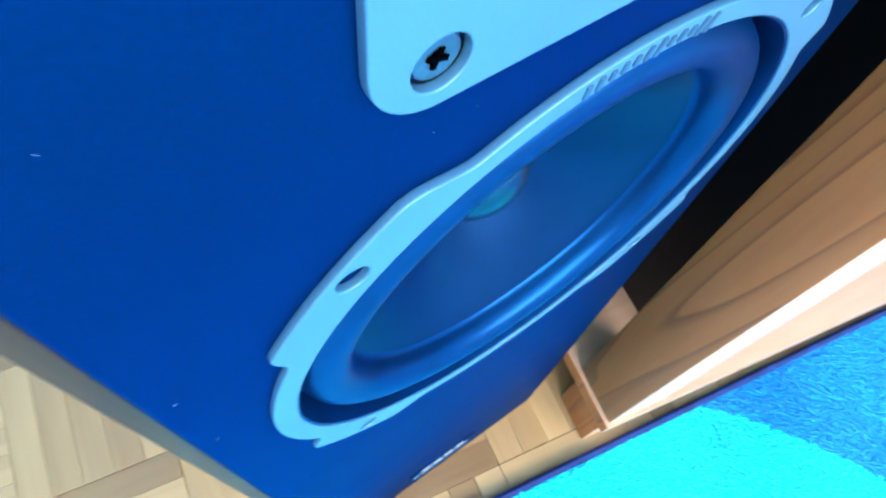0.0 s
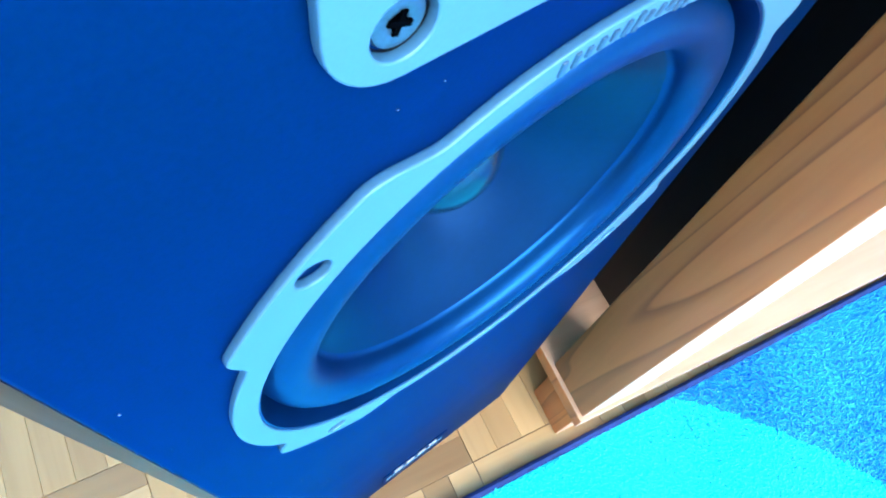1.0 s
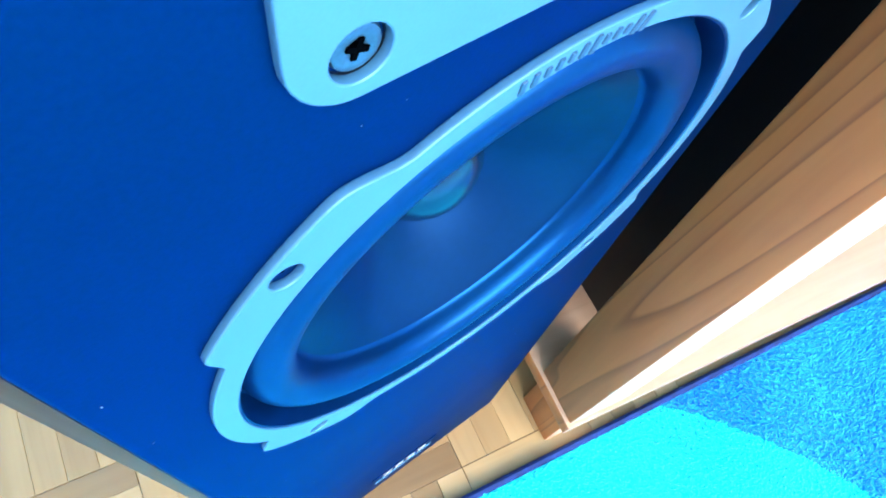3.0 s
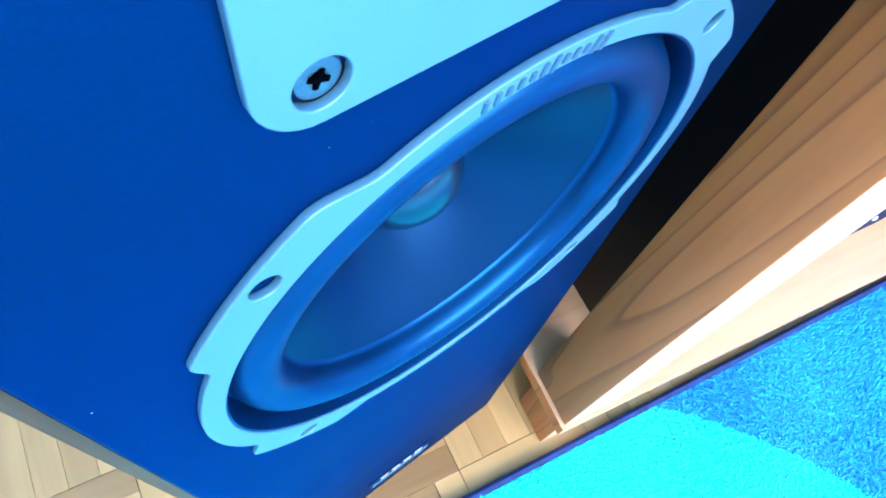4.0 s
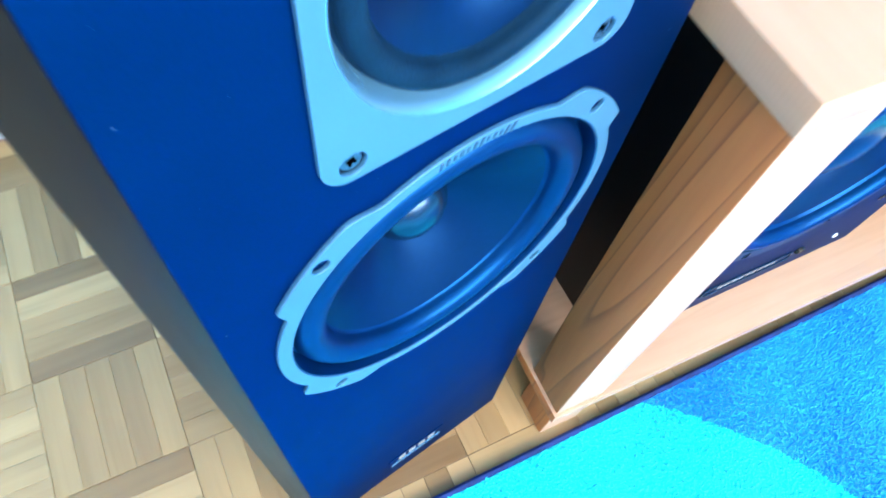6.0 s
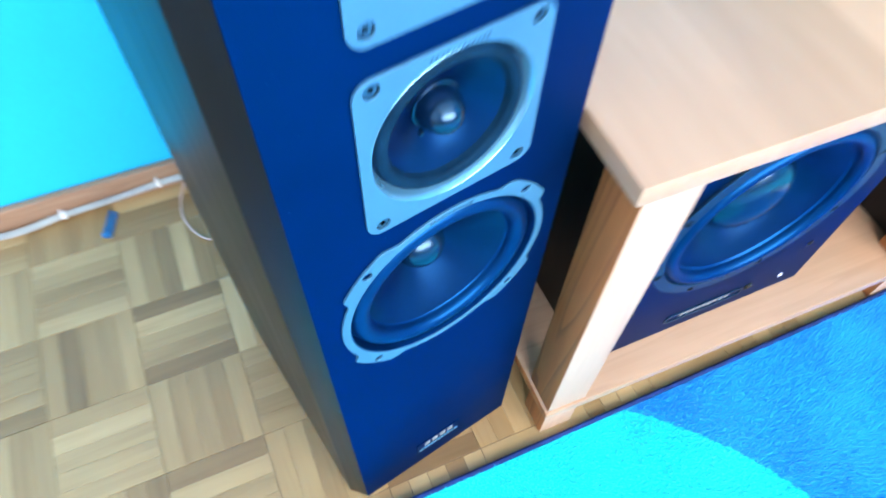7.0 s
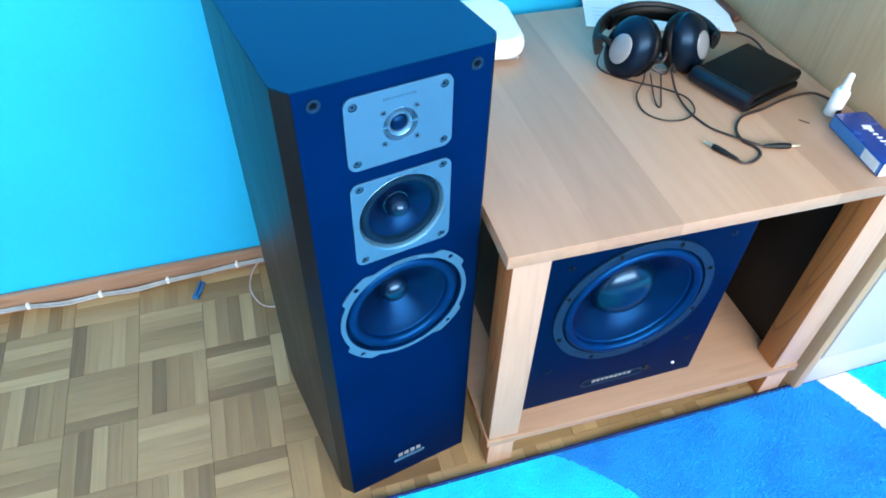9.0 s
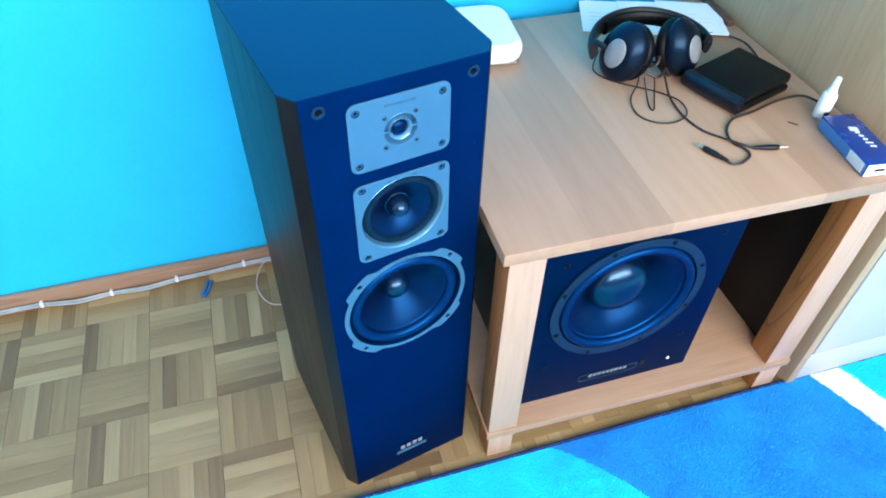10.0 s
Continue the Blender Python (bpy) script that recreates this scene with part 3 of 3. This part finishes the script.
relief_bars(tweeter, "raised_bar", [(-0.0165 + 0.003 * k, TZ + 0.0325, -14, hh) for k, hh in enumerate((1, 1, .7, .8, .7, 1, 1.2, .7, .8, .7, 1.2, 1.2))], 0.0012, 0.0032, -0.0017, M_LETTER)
for sx in (-1, 1):
    part("grille_socket", lathe([(0.0072, -0.0002), (0.0070, -0.0012), (0.0045, -0.0014), (0.0036, -0.0006), (0.0034, 0.010), (0, 0.010)], 28), M_SUBRING, tower, "small round grille socket", Matrix.Translation((sx * 0.085, 0, 0.769)))

# badge
badge = part("badge", plate("badge", [rounded(0.062, 0.034, 0.002, 4, 0.0, 0.056)], -0.0007, 0.0002, 0.0002, M_BAFFLE), M_BAFFLE, tower, "small dark badge with pale raised bars")
relief_bars(badge, "raised_bar", [(-0.0165 + 0.011 * k, 0.0625, 0, 1.0) for k in range(4)], 0.0078, 0.0100, -0.0007, M_HPSILVER)
part("name_strip", plate("name_strip", [rounded(0.056, 0.0085, 0.001, 3, 0.0, 0.0480)], -0.0011, 0.0, 0.0002, M_SILVER), M_SILVER, badge, "pale strip with dark bars")
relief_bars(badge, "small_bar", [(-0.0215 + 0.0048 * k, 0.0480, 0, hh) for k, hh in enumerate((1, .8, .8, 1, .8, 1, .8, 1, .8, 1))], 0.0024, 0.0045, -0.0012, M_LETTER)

# dust specks on the baffle
specks = bmesh.new()
dice = random.Random(5)
for k in range(150):
    x, z, r = dice.uniform(-0.1, 0.1), dice.uniform(0.25, 0.77), dice.choice((0.00008, 0.00010, 0.00014, 0.00022))
    if math.hypot(x, z - WZ) > 0.1 and not (abs(x) < 0.062 and z > 0.54):
        bmesh.ops.create_icosphere(specks, subdivisions=1, radius=r, matrix=pose(x, -0.0001, z, 0, dice.uniform(0, 180), 0) @ Matrix.Diagonal((dice.uniform(0.6, 2.4), 0.5, 0.7, 1)))
dust = part("dust", specks, M_DUST, tower, "fine pale dust specks")
dust["kind"] = "stuff"

# ---- the low table ----
TAB = pose(0.118, -0.036, 0, 0, 0, -1.0)
table = thing("side_table", TAB, "low alder-coloured laminate table with four posts and a bottom shelf", "table")
TL, TDP, TT = 0.622, 0.580, 0.536
part("tabletop", box(0, TL, 0, TDP, TT - 0.021, TT, 0.0015), M_TOP, table, "pale alder laminate top")
SB0, SB1 = 0.070, 0.088   # the bottom board: from, to
for x in (0.010, TL - 0.062):
    for y in (0.004, TDP - 0.053):
        for name, x0, x1, y0, y1, z0, z1 in (("leg", x, x + 0.052, y, y + 0.047, SB1 + 0.0003, TT - 0.0215), ("foot", x + 0.003, x + 0.049, y + 0.002, y + 0.045, 0.0, SB0 - 0.0003)):
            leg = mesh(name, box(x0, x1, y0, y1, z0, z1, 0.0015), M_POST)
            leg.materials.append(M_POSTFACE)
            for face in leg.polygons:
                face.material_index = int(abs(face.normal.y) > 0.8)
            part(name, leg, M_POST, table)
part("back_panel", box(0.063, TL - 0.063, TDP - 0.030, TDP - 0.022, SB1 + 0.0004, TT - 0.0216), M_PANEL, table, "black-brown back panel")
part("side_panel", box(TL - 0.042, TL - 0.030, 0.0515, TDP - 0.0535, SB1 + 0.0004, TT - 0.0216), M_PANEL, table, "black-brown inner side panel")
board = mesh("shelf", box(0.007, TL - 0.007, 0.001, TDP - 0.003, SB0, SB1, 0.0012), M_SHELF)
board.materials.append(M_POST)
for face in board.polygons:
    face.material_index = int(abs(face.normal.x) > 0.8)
part("shelf", board, M_SHELF, table, "alder laminate bottom board under the posts")

# ---- the subwoofer on the shelf ----
SX0, SX1, SZ0, SZ1, SY = 0.2, 0.531, 0.088, 0.482, 0.006
sub = thing("subwoofer", pose((SX0 + SX1) / 2, SY, SZ0, 0, 0, 0), "black subwoofer with one large driver, on the table's shelf", "subwoofer")
SW, SH = (SX1 - SX0) / 2, SZ1 - SZ0
b = box(-SW, SW, 0.0185, 0.36, 0, SH)
b.faces.ensure_lookup_table()
bmesh.ops.delete(b, geom=[f for f in b.faces if f.normal.y < -0.9], context="FACES_ONLY")
part("cabinet_body", b, M_VENEER, sub, "black wood-grain cabinet")
SCX, SCZ = -0.0075, 0.2395
part("front_panel", plate("front_panel", [rounded(2 * SW, SH, 0.003, 3, 0, SH / 2), circle(0.124, 80, SCX, SCZ)], 0.0, 0.018, 0.001, M_SUB), M_SUB, sub, "satin blue-black front")
driver = part("driver", plate("driver", [circle(0.1325, 96, SCX, SCZ), circle(0.1175, 96, SCX, SCZ)], -0.0035, 0.001, 0.0008, M_SUBRING), M_SUBRING, sub, "dark grey cast driver ring")
at_s = Matrix.Translation((SCX, 0, SCZ)) @ Matrix.Diagonal((1.04, 1.0, 1.04, 1))
part("surround", lathe([(0.1135, -0.001), (0.111, 0.004)] + [(0.1035 + 0.0080 * math.cos(math.pi * k / 14), 0.004 - 0.0105 * math.sin(math.pi * k / 14)) for k in range(15)] + [(0.0940, 0.0055), (0.093, 0.007)], 96), M_RUBBER, driver, "thick rubber surround", at_s)
part("cone", lathe([(0.0945, 0.006), (0.085, 0.010), (0.070, 0.021), (0.056, 0.033), (0.050, 0.038)], 96), M_CONE, driver, "dark cone", at_s)
part("dust_cap", lathe([(0.0530, 0.0375), (0.0520, 0.0345)] + [(0.0515 * math.cos(math.pi / 2 * k / 12), 0.034 - 0.029 * math.sin(math.pi / 2 * k / 12)) for k in range(13)], 64), M_DOME, driver, "wide domed dust cap", at_s)
for k in range(8):
    a = radians(22.5 + 45 * k)
    fixed_screw(driver, SCX + 0.1262 * math.cos(a), SCZ + 0.1262 * math.sin(a), 0.0050, -0.0041, 33 * k, M_HOLE)
for sx in (-1, 1):
    for z in (0.104, 0.352):
        part("grille_socket", lathe([(0.0052, 0), (0.0050, -0.0008), (0.0036, -0.0009), (0.0030, 0.0), (0.0030, 0.008), (0, 0.008)], 24), M_HOLE, sub, "", Matrix.Translation((sx * 0.129, -0.0002, z)))
part("knob", lathe([(0, -0.004), (0.0046, -0.0036), (0.0056, -0.002), (0.0058, 0.001)], 24), M_DARK, sub, "small black knob", Matrix.Translation((0.0665, 0, 0.041)))
part("indicator", lathe([(0, -0.002), (0.0026, -0.0014), (0.0032, 0.0), (0.0032, 0.002)], 16), M_LED, sub, "small pale indicator", Matrix.Translation((0.123, 0, 0.032)))
logo = part("badge", plate("badge", [rounded(0.118, 0.020, 0.009, 6, 0.0, 0.036), rounded(0.112, 0.014, 0.0065, 6, 0.0, 0.036)], -0.0016, 0.0004, 0.0004, M_SUBRING), M_SUBRING, sub, "oval badge outline with pale bars")
relief_bars(logo, "raised_bar", [(-0.034 + 0.0085 * k, 0.038, -10, hh) for k, hh in enumerate((1.2, 1, .8, .8, .8, 1.2, .8, .8, 1))], 0.0055, 0.0075, -0.0004, M_HPSILVER)

# black adaptor and lead behind it on the shelf
brick = thing("power_adaptor", pose(0.600, 0.330, 0.088, 0, 0, 25), "black power adaptor with a coiled lead on the shelf", "power adaptor")
part("housing", box(-0.032, 0.032, -0.05, 0.05, 0, 0.034, 0.005, 3), M_DARK, brick)
part("lead", tube([(0.0, 0.05, 0.015), (0.02, 0.075, 0.006), (0.07, 0.06, 0.006), (0.075, 0.0, 0.008), (0.05, -0.05, 0.01), (0.06, -0.02, 0.016), (0.085, 0.03, 0.02), (0.05, 0.08, 0.03)], 0.004, 8), M_DARK, brick)

# ---- the tall cabinet beside the table ----
CX0, CY0, CY1, CH = 0.752, -0.052, 0.56, 1.15
cab = thing("cabinet", pose(CX0, CY0, 0), "tall beech cabinet with a pale door beside the table", "cabinet")
part("side_panel", box(0, 0.018, 0, CY1 - CY0, 0, CH, 0.001), M_CABSIDE, cab, "beech laminate side panel")
part("side_panel", box(0.782, 0.80, 0, CY1 - CY0, 0, CH, 0.001), M_CABSIDE, cab)
part("top_panel", box(0, 0.80, 0, CY1 - CY0, CH + 0.0005, CH + 0.022, 0.001), M_CABSIDE, cab)
part("back_panel", box(0.018, 0.782, CY1 - CY0 - 0.01, CY1 - CY0, 0.001, CH, 0), M_CABSIDE, cab)
part("plinth", box(0.0185, 0.7815, 0.004, 0.022, 0, 0.092, 0.001), M_DOOR, cab, "pale plinth strip")
for x0, x1 in ((0.021, 0.399), (0.402, 0.779)):
    d = part("door", box(x0, x1, -0.001, 0.017, 0.096, CH - 0.004, 0.0015), M_DOOR, cab, "pale smooth door")
    hx = x1 - 0.03 if x0 < 0.1 else x0 + 0.03
    part("handle", tube([(hx, -0.001, 0.80), (hx, -0.026, 0.81), (hx, -0.028, 0.87), (hx, -0.026, 0.93), (hx, -0.001, 0.94)], 0.004), M_CHROME, d)

# ---- things on the table ----
TZ0 = TT
# white rounded device behind the tower
dev = thing("white_device", pose(0.260, 0.467, TZ0, 0, 0, -6), "glossy white rounded plastic device on the table", "device")
part("shell", plate("shell", [rounded(0.118, 0.170, 0.038, 10)], 0.0, 0.034, 0.013, M_WHITE), M_WHITE, dev, "", pose(0, 0, 0.037, -90, 0, 0))
part("base", box(-0.046, 0.046, -0.074, 0.076, 0, 0.006, 0.0015), M_HPSILVER, dev)

# sheets of paper at the back of the table
for k, (x, y, rz, w, h) in enumerate(((0.572, 0.486, -21, 0.20, 0.125), (0.640, 0.466, -19, 0.19, 0.120), (0.672, 0.452, -23, 0.12, 0.125))):
    sh = thing("paper_sheet", pose(x, y, TZ0 + 0.0008 + 0.0022 * k, 0, 0, rz), "printed white paper sheet lying at the back of the table", "paper", "loose papers")
    part("sheet", box(-w / 2, w / 2, -h / 2, h / 2, 0, 0.0012), M_PAPER, sh)
    c = bmesh.new()
    for j in range(5):
        box(-w * 0.42, w * (0.1 + 0.05 * ((j * 7 + k) % 6)), -h * 0.4 + j * h * 0.12, -h * 0.4 + j * h * 0.12 + 0.0014, 0.0013, 0.0016, bm=c)
    part("print", c, M_PRINT, sh)
solid("folder", box(-0.006, 0.006, -0.06, 0.06, 0, 0.012, 0.002), M_BROWN, pose(0.738, 0.47, TZ0, 0, 0, -6), "dark brown folder edge beside the cabinet", "folder")

# headphones
hp = thing("headphones", pose(0.497, 0.299, TZ0, 0, 0, -9) @ Matrix.Diagonal((1.07, 1.05, 1.05, 1)), "black over-ear headphones with grey caps, lying on the table", "headphones")


def cup(sx):
    c = lathe([(0, -0.006), (0.020, -0.005), (0.030, 0.001), (0.036, 0.010), (0.039, 0.018), (0.038, 0.024), (0.034, 0.026)], 40)
    for v in c.verts:
        v.co.z *= 1.26
    face = part("ear_cup", c, M_HPBLUE, hp, "slate-blue plastic ear cup", pose(sx * 0.060, -0.008, 0.046) @ pose(0, 0, 0, 0, 0, -60 if sx < 0 else 44) @ pose(0, 0, 0, -16, -14 * sx - 4, 0))
    k = lathe([(0, -0.0082), (0.0130, -0.0078), (0.0168, -0.0058), (0.0186, -0.0020)], 36)
    for v in k.verts:
        v.co.z *= 1.36
    part("cap", k, M_HPSILVER, face, "oval brushed grey cap")
    ring = [(0.030 * math.cos(2 * math.pi * i / 28), 0.033, 0.035 * math.sin(2 * math.pi * i / 28)) for i in range(29)]
    part("ear_pad", tube(ring, 0.0115, 12, 2), M_LEATHER, face, "padded black leatherette cushion")
    return face


cup(-1), cup(1)
arc = []
for i in range(13):
    a = math.pi * i / 12
    arc.append((-0.092 * math.cos(a), 0.006 + 0.082 * math.sin(a), 0.050 + 0.006 * math.sin(a)))
c = tube(arc, 0.0065, 12, 4)
for v in c.verts:
    v.co.z = 0.055 + (v.co.z - 0.055) * 2.3
part("headband", c, M_DARK, hp, "wide black headband")
c = tube([(x * 0.93, 0.0 + y * 0.90, z) for x, y, z in arc[3:10]], 0.006, 12, 4)
for v in c.verts:
    v.co.z = 0.055 + (v.co.z - 0.055) * 2.0
part("headband_pad", c, M_LEATHER, hp, "padded inner band")
for sx in (-1, 1):
    part("yoke", tube([(sx * 0.090, 0.020, 0.054), (sx * 0.088, 0.004, 0.058), (sx * 0.080, -0.006, 0.056)], 0.0046, 10), M_DARK, hp)

# folded black case
case = thing("wallet", pose(0.621, 0.226, TZ0, 0, 0, 18) @ Matrix.Diagonal((1.0, 1.08, 1.15, 1)), "folded black leather wallet with dark blue edge", "wallet")
c = box(-0.066, 0.062, -0.052, 0.052, 0.0, 0.011, 0.004, 3)
part("lower_flap", c, M_LEATHER, case)
c = box(-0.058, 0.064, -0.050, 0.050, 0.0115, 0.027, 0.005, 3)
for v in c.verts:
    v.co.z += (0.003 * math.sin(v.co.x * 40) + 0.0025 * math.cos(v.co.y * 55)) * (v.co.z > 0.019)
part("upper_flap", c, M_LEATHER, case)
part("spine", tube([(-0.064, -0.050, 0.0125), (-0.067, 0.0, 0.0135), (-0.064, 0.048, 0.0125)], 0.0122, 14, 8), M_NAVY, case, "shiny navy folded edge")

# audio lead and headphone cable


def on(x, y, z=0.0022):
    return (x, y, TZ0 + z)


def plug(name, x, y, rz, label):
    p = thing(name, pose(x, y, TZ0 + 0.0046, 0, 0, rz), label, "audio plug", "audio plugs")
    part("grip", lathe([(0, 0.0), (0.0022, 0.0), (0.0034, 0.002), (0.0044, 0.010), (0.0044, 0.026), (0.0036, 0.029), (0, 0.029)], 20), M_DARK, p, "black moulded grip")
    part("strain_relief", lathe([(0.0036, 0.0), (0.0026, -0.010), (0.0019, -0.012), (0, -0.012)], 16), M_DARK, p)
    part("pin", lathe([(0, 0.0292), (0.00175, 0.0294), (0.00175, 0.0405), (0.0011, 0.0415), (0.0015, 0.0425), (0.0, 0.0442)], 16), M_GOLD, p, "bright metal jack pin")
    return p


plug("jack_plug", 0.487, 0.062, 25, "black audio jack plug with metal pin, lying on the table")
plug("jack_plug", 0.556, 0.0665, -104, "black audio jack plug with metal pin, lying on the table")
solid("audio_cable", tube([on(0.491, 0.052, 0.004), on(0.498, 0.045), on(0.514, 0.045), on(0.533, 0.056), on(0.536, 0.072), on(0.527, 0.092), on(0.536, 0.120), on(0.562, 0.143, 0.003), on(0.605, 0.153), on(0.665, 0.170), on(0.708, 0.172), on(0.722, 0.156), on(0.724, 0.142)], 0.0020, 8, 10),
      M_CABLEB, Matrix(), "thin dark audio cable curling over the table", "cable", "headphone cables")
solid("audio_cable", tube([on(0.545, 0.069, 0.0045), on(0.530, 0.083, 0.006), on(0.516, 0.106, 0.003), on(0.500, 0.130), on(0.492, 0.165), on(0.492, 0.200, 0.004), on(0.497, 0.230, 0.008), on(0.505, 0.262, 0.02)], 0.0018, 8, 10),
      M_CABLEB, Matrix(), "thin dark audio cable curling over the table", "cable", "headphone cables")
solid("audio_cable", tube([on(0.425, 0.345, 0.03), on(0.412, 0.330, 0.006), on(0.425, 0.300), on(0.455, 0.270), on(0.486, 0.244), on(0.506, 0.208, 0.004), on(0.499, 0.174, 0.003), on(0.470, 0.160), on(0.440, 0.168), on(0.424, 0.196), on(0.434, 0.236, 0.003), on(0.458, 0.262, 0.008), on(0.470, 0.280, 0.012)], 0.0013, 8, 10),
      M_CABLEB, Matrix(), "thin looped headphone cable on the table", "cable", "headphone cables")
solid("audio_cable", tube([on(0.475, 0.272, 0.014), on(0.462, 0.235, 0.004), on(0.452, 0.205), on(0.457, 0.201), on(0.474, 0.232, 0.004), on(0.494, 0.272, 0.014)], 0.0012, 8, 10),
      M_CABLEB, Matrix(), "short bent headphone wire", "cable", "headphone cables")
solid("audio_cable", tube([on(0.596, 0.372, 0.030), on(0.650, 0.392, 0.010), on(0.705, 0.378), on(0.722, 0.345), on(0.715, 0.300)], 0.0018, 8, 10),
      M_CABLEB, Matrix(), "dark cable running behind the wallet", "cable", "headphone cables")

solid("audio_cable", tube([on(0.468, 0.292, 0.010), on(0.490, 0.318, 0.030), on(0.508, 0.300, 0.045), on(0.498, 0.280, 0.030), on(0.482, 0.300, 0.018), on(0.512, 0.316, 0.012), on(0.522, 0.288, 0.020), on(0.500, 0.270, 0.012), on(0.478, 0.282, 0.024), on(0.515, 0.305, 0.034), on(0.520, 0.270, 0.010)], 0.0026, 8, 10),
      M_CABLEB, Matrix(), "bundled dark headphone cable between the cups", "cable", "headphone cables")

# bottle and cigarette-sized box
bottle = thing("dropper_bottle", pose(0.702, 0.117, TZ0, 0, 3, 0) @ Matrix.Diagonal((0.85, 0.85, 0.82, 1)), "small white plastic dropper bottle on the table", "bottle")
LB = pose(0, 0, 0, -90, 0, 0)
part("body", lathe([(0, 0), (0.0125, 0.0), (0.0135, -0.002), (0.0135, -0.046), (0.012, -0.050), (0.0075, -0.053), (0, -0.053)], 32), M_WHITE, bottle, "", LB)
part("cap", lathe([(0.0085, -0.0525), (0.0085, -0.058), (0.0066, -0.061), (0.0052, -0.082), (0.0036, -0.084), (0, -0.084)], 28), M_WHITE, bottle, "tapered white cap", LB)
c = bmesh.new()
box(-0.007, 0.004, -0.01385, -0.0125, 0.010, 0.017, bm=c)
box(-0.002, 0.008, -0.01385, -0.0122, 0.006, 0.010, bm=c)
part("print", c, M_DARK, bottle, "black printed marks")

pack = thing("small_box", pose(0.694, 0.028, TZ0, 0, 0, 82), "small blue cardboard box with a white label, on the table", "box")
L2, B2, HH = 0.060, 0.026, 0.022
part("carton", box(-L2, L2, -B2, B2, 0, HH, 0.0015), M_BOXBLUE, pack)
part("side_face", box(-L2 + 0.002, L2 - 0.002, B2, B2 + 0.0005, 0.002, HH - 0.002), M_BOXSIDE, pack, "lighter blue side")
part("end_flap", box(-L2 - 0.0006, -L2, -B2 + 0.001, B2 - 0.001, 0.001, HH - 0.001), M_WHITE, pack, "white end flap")
part("end_mark", box(-L2 - 0.0010, -L2 - 0.0004, -0.004, 0.012, 0.009, 0.013), M_DARK, pack)
part("label", box(-L2 + 0.006, -L2 + 0.040, B2 + 0.0004, B2 + 0.0009, 0.003, HH - 0.003), M_WHITE, pack, "white striped label")
c = bmesh.new()
for k in range(12):
    box(-L2 + 0.009 + 0.0024 * k, -L2 + 0.0100 + 0.0024 * k, B2 + 0.0008, B2 + 0.0012, 0.0045, HH - 0.0045, bm=c)
part("printed_stripe", c, M_PRINT, pack)
for k, (w, h) in enumerate(((0.010, 0.013), (0.004, 0.007), (0.004, 0.007), (0.004, 0.007), (0.003, 0.011), (0.004, 0.009))):
    part("white_bar", box(-w / 2, w / 2, -h / 2, h / 2, -0.0002, 0.0004), M_WHITE, pack, "", pose(0.022 - 0.0085 * k, -0.002 - 0.001 * k, HH, 0, 0, -12))
solid("wood_splinter", box(-0.008, 0.008, -0.001, 0.001, 0, 0.0015, 0.0004), M_BROWN, pose(0.648, 0.110, TZ0, 0, 0, -50), "tiny brown splinter on the table", "splinter")

# ---- things on the floor behind the tower ----
solid("speaker_wire", tube([(-0.165, 0.535, 0.030), (-0.200, 0.555, 0.016), (-0.222, 0.525, 0.004), (-0.224, 0.480, 0.003), (-0.200, 0.435, 0.004), (-0.150, 0.415, 0.02), (-0.10, 0.37, 0.10)], 0.0016, 8, 10),
      M_CABLEP, Matrix(), "thin pinkish speaker wire looped on the floor", "wire")
pin = thing("blue_clip", pose(-0.331, 0.520, 0.0, 0, 0, 70), "small blue plastic clip on the parquet", "clip")
part("prong", box(-0.022, 0.022, -0.006, -0.001, 0, 0.006, 0.001), M_BLUEPLASTIC, pin)
part("prong", box(-0.018, 0.024, 0.002, 0.007, 0, 0.006, 0.001), M_BLUEPLASTIC, pin)
part("joint", box(-0.026, -0.018, -0.006, 0.007, 0.001, 0.009, 0.001), M_BLUEPLASTIC, pin)

# ---- the parquet strips, last ----
SQ, NS = 0.1265, 5
sw = SQ / NS
strips = []
for k in range(3):
    strips.append(mesh("parquet_strip", box(-SQ / 2 + 0.0005, SQ / 2 - 0.0005, -sw / 2 + 0.00012, sw / 2 - 0.00012, -0.002, 0.0, 0.0002, 1), M_OAK))
near, rest = [], []
for i in range(-16, 26):
    for j in range(-23, 4):
        x0, y0 = -0.328 + i * SQ, 0.107 + j * SQ
        if y0 > Y_BACK or y0 < Y_WIN or x0 < X_WEST or x0 > X_EAST - SQ:
            continue
        turned = (i + j) % 2 == 0
        for k in range(NS):
            off = (k + 0.5) * sw - SQ / 2
            m = pose(x0 + SQ / 2 + (off if turned else 0), y0 + SQ / 2 + (0 if turned else off), random.uniform(-0.0003, 0.0002), random.uniform(-.15, .15), random.uniform(-.15, .15), 90 if turned else 0)
            (near if -0.86 < x0 < 0.24 and y0 > -0.06 else rest).append(m)
for k, m in enumerate(near[:300]):
    part("parquet_strip", strips[k % 3], M_OAK, floor, "", m)
verts, faces = [], []
for m in near[300:] + rest:
    n = len(verts)
    for x in (-SQ / 2 + 0.0004, SQ / 2 - 0.0004):
        for y in (-sw / 2 + 0.00035, sw / 2 - 0.00035):
            for z in (-0.002, 0.0):
                verts.append(tuple(m @ Vector((x, y, z))))
    faces += [tuple(n + q for q in f) for f in ((1, 5, 7, 3), (0, 1, 3, 2), (4, 6, 7, 5), (0, 4, 5, 1), (2, 3, 7, 6))]
me = bpy.data.meshes.new("far_strips")
me.from_pydata(verts, [], faces)
me.materials.append(M_OAK)
far = part("far_parquet_strips", me, M_OAK, floor)
far["kind"] = "stuff"
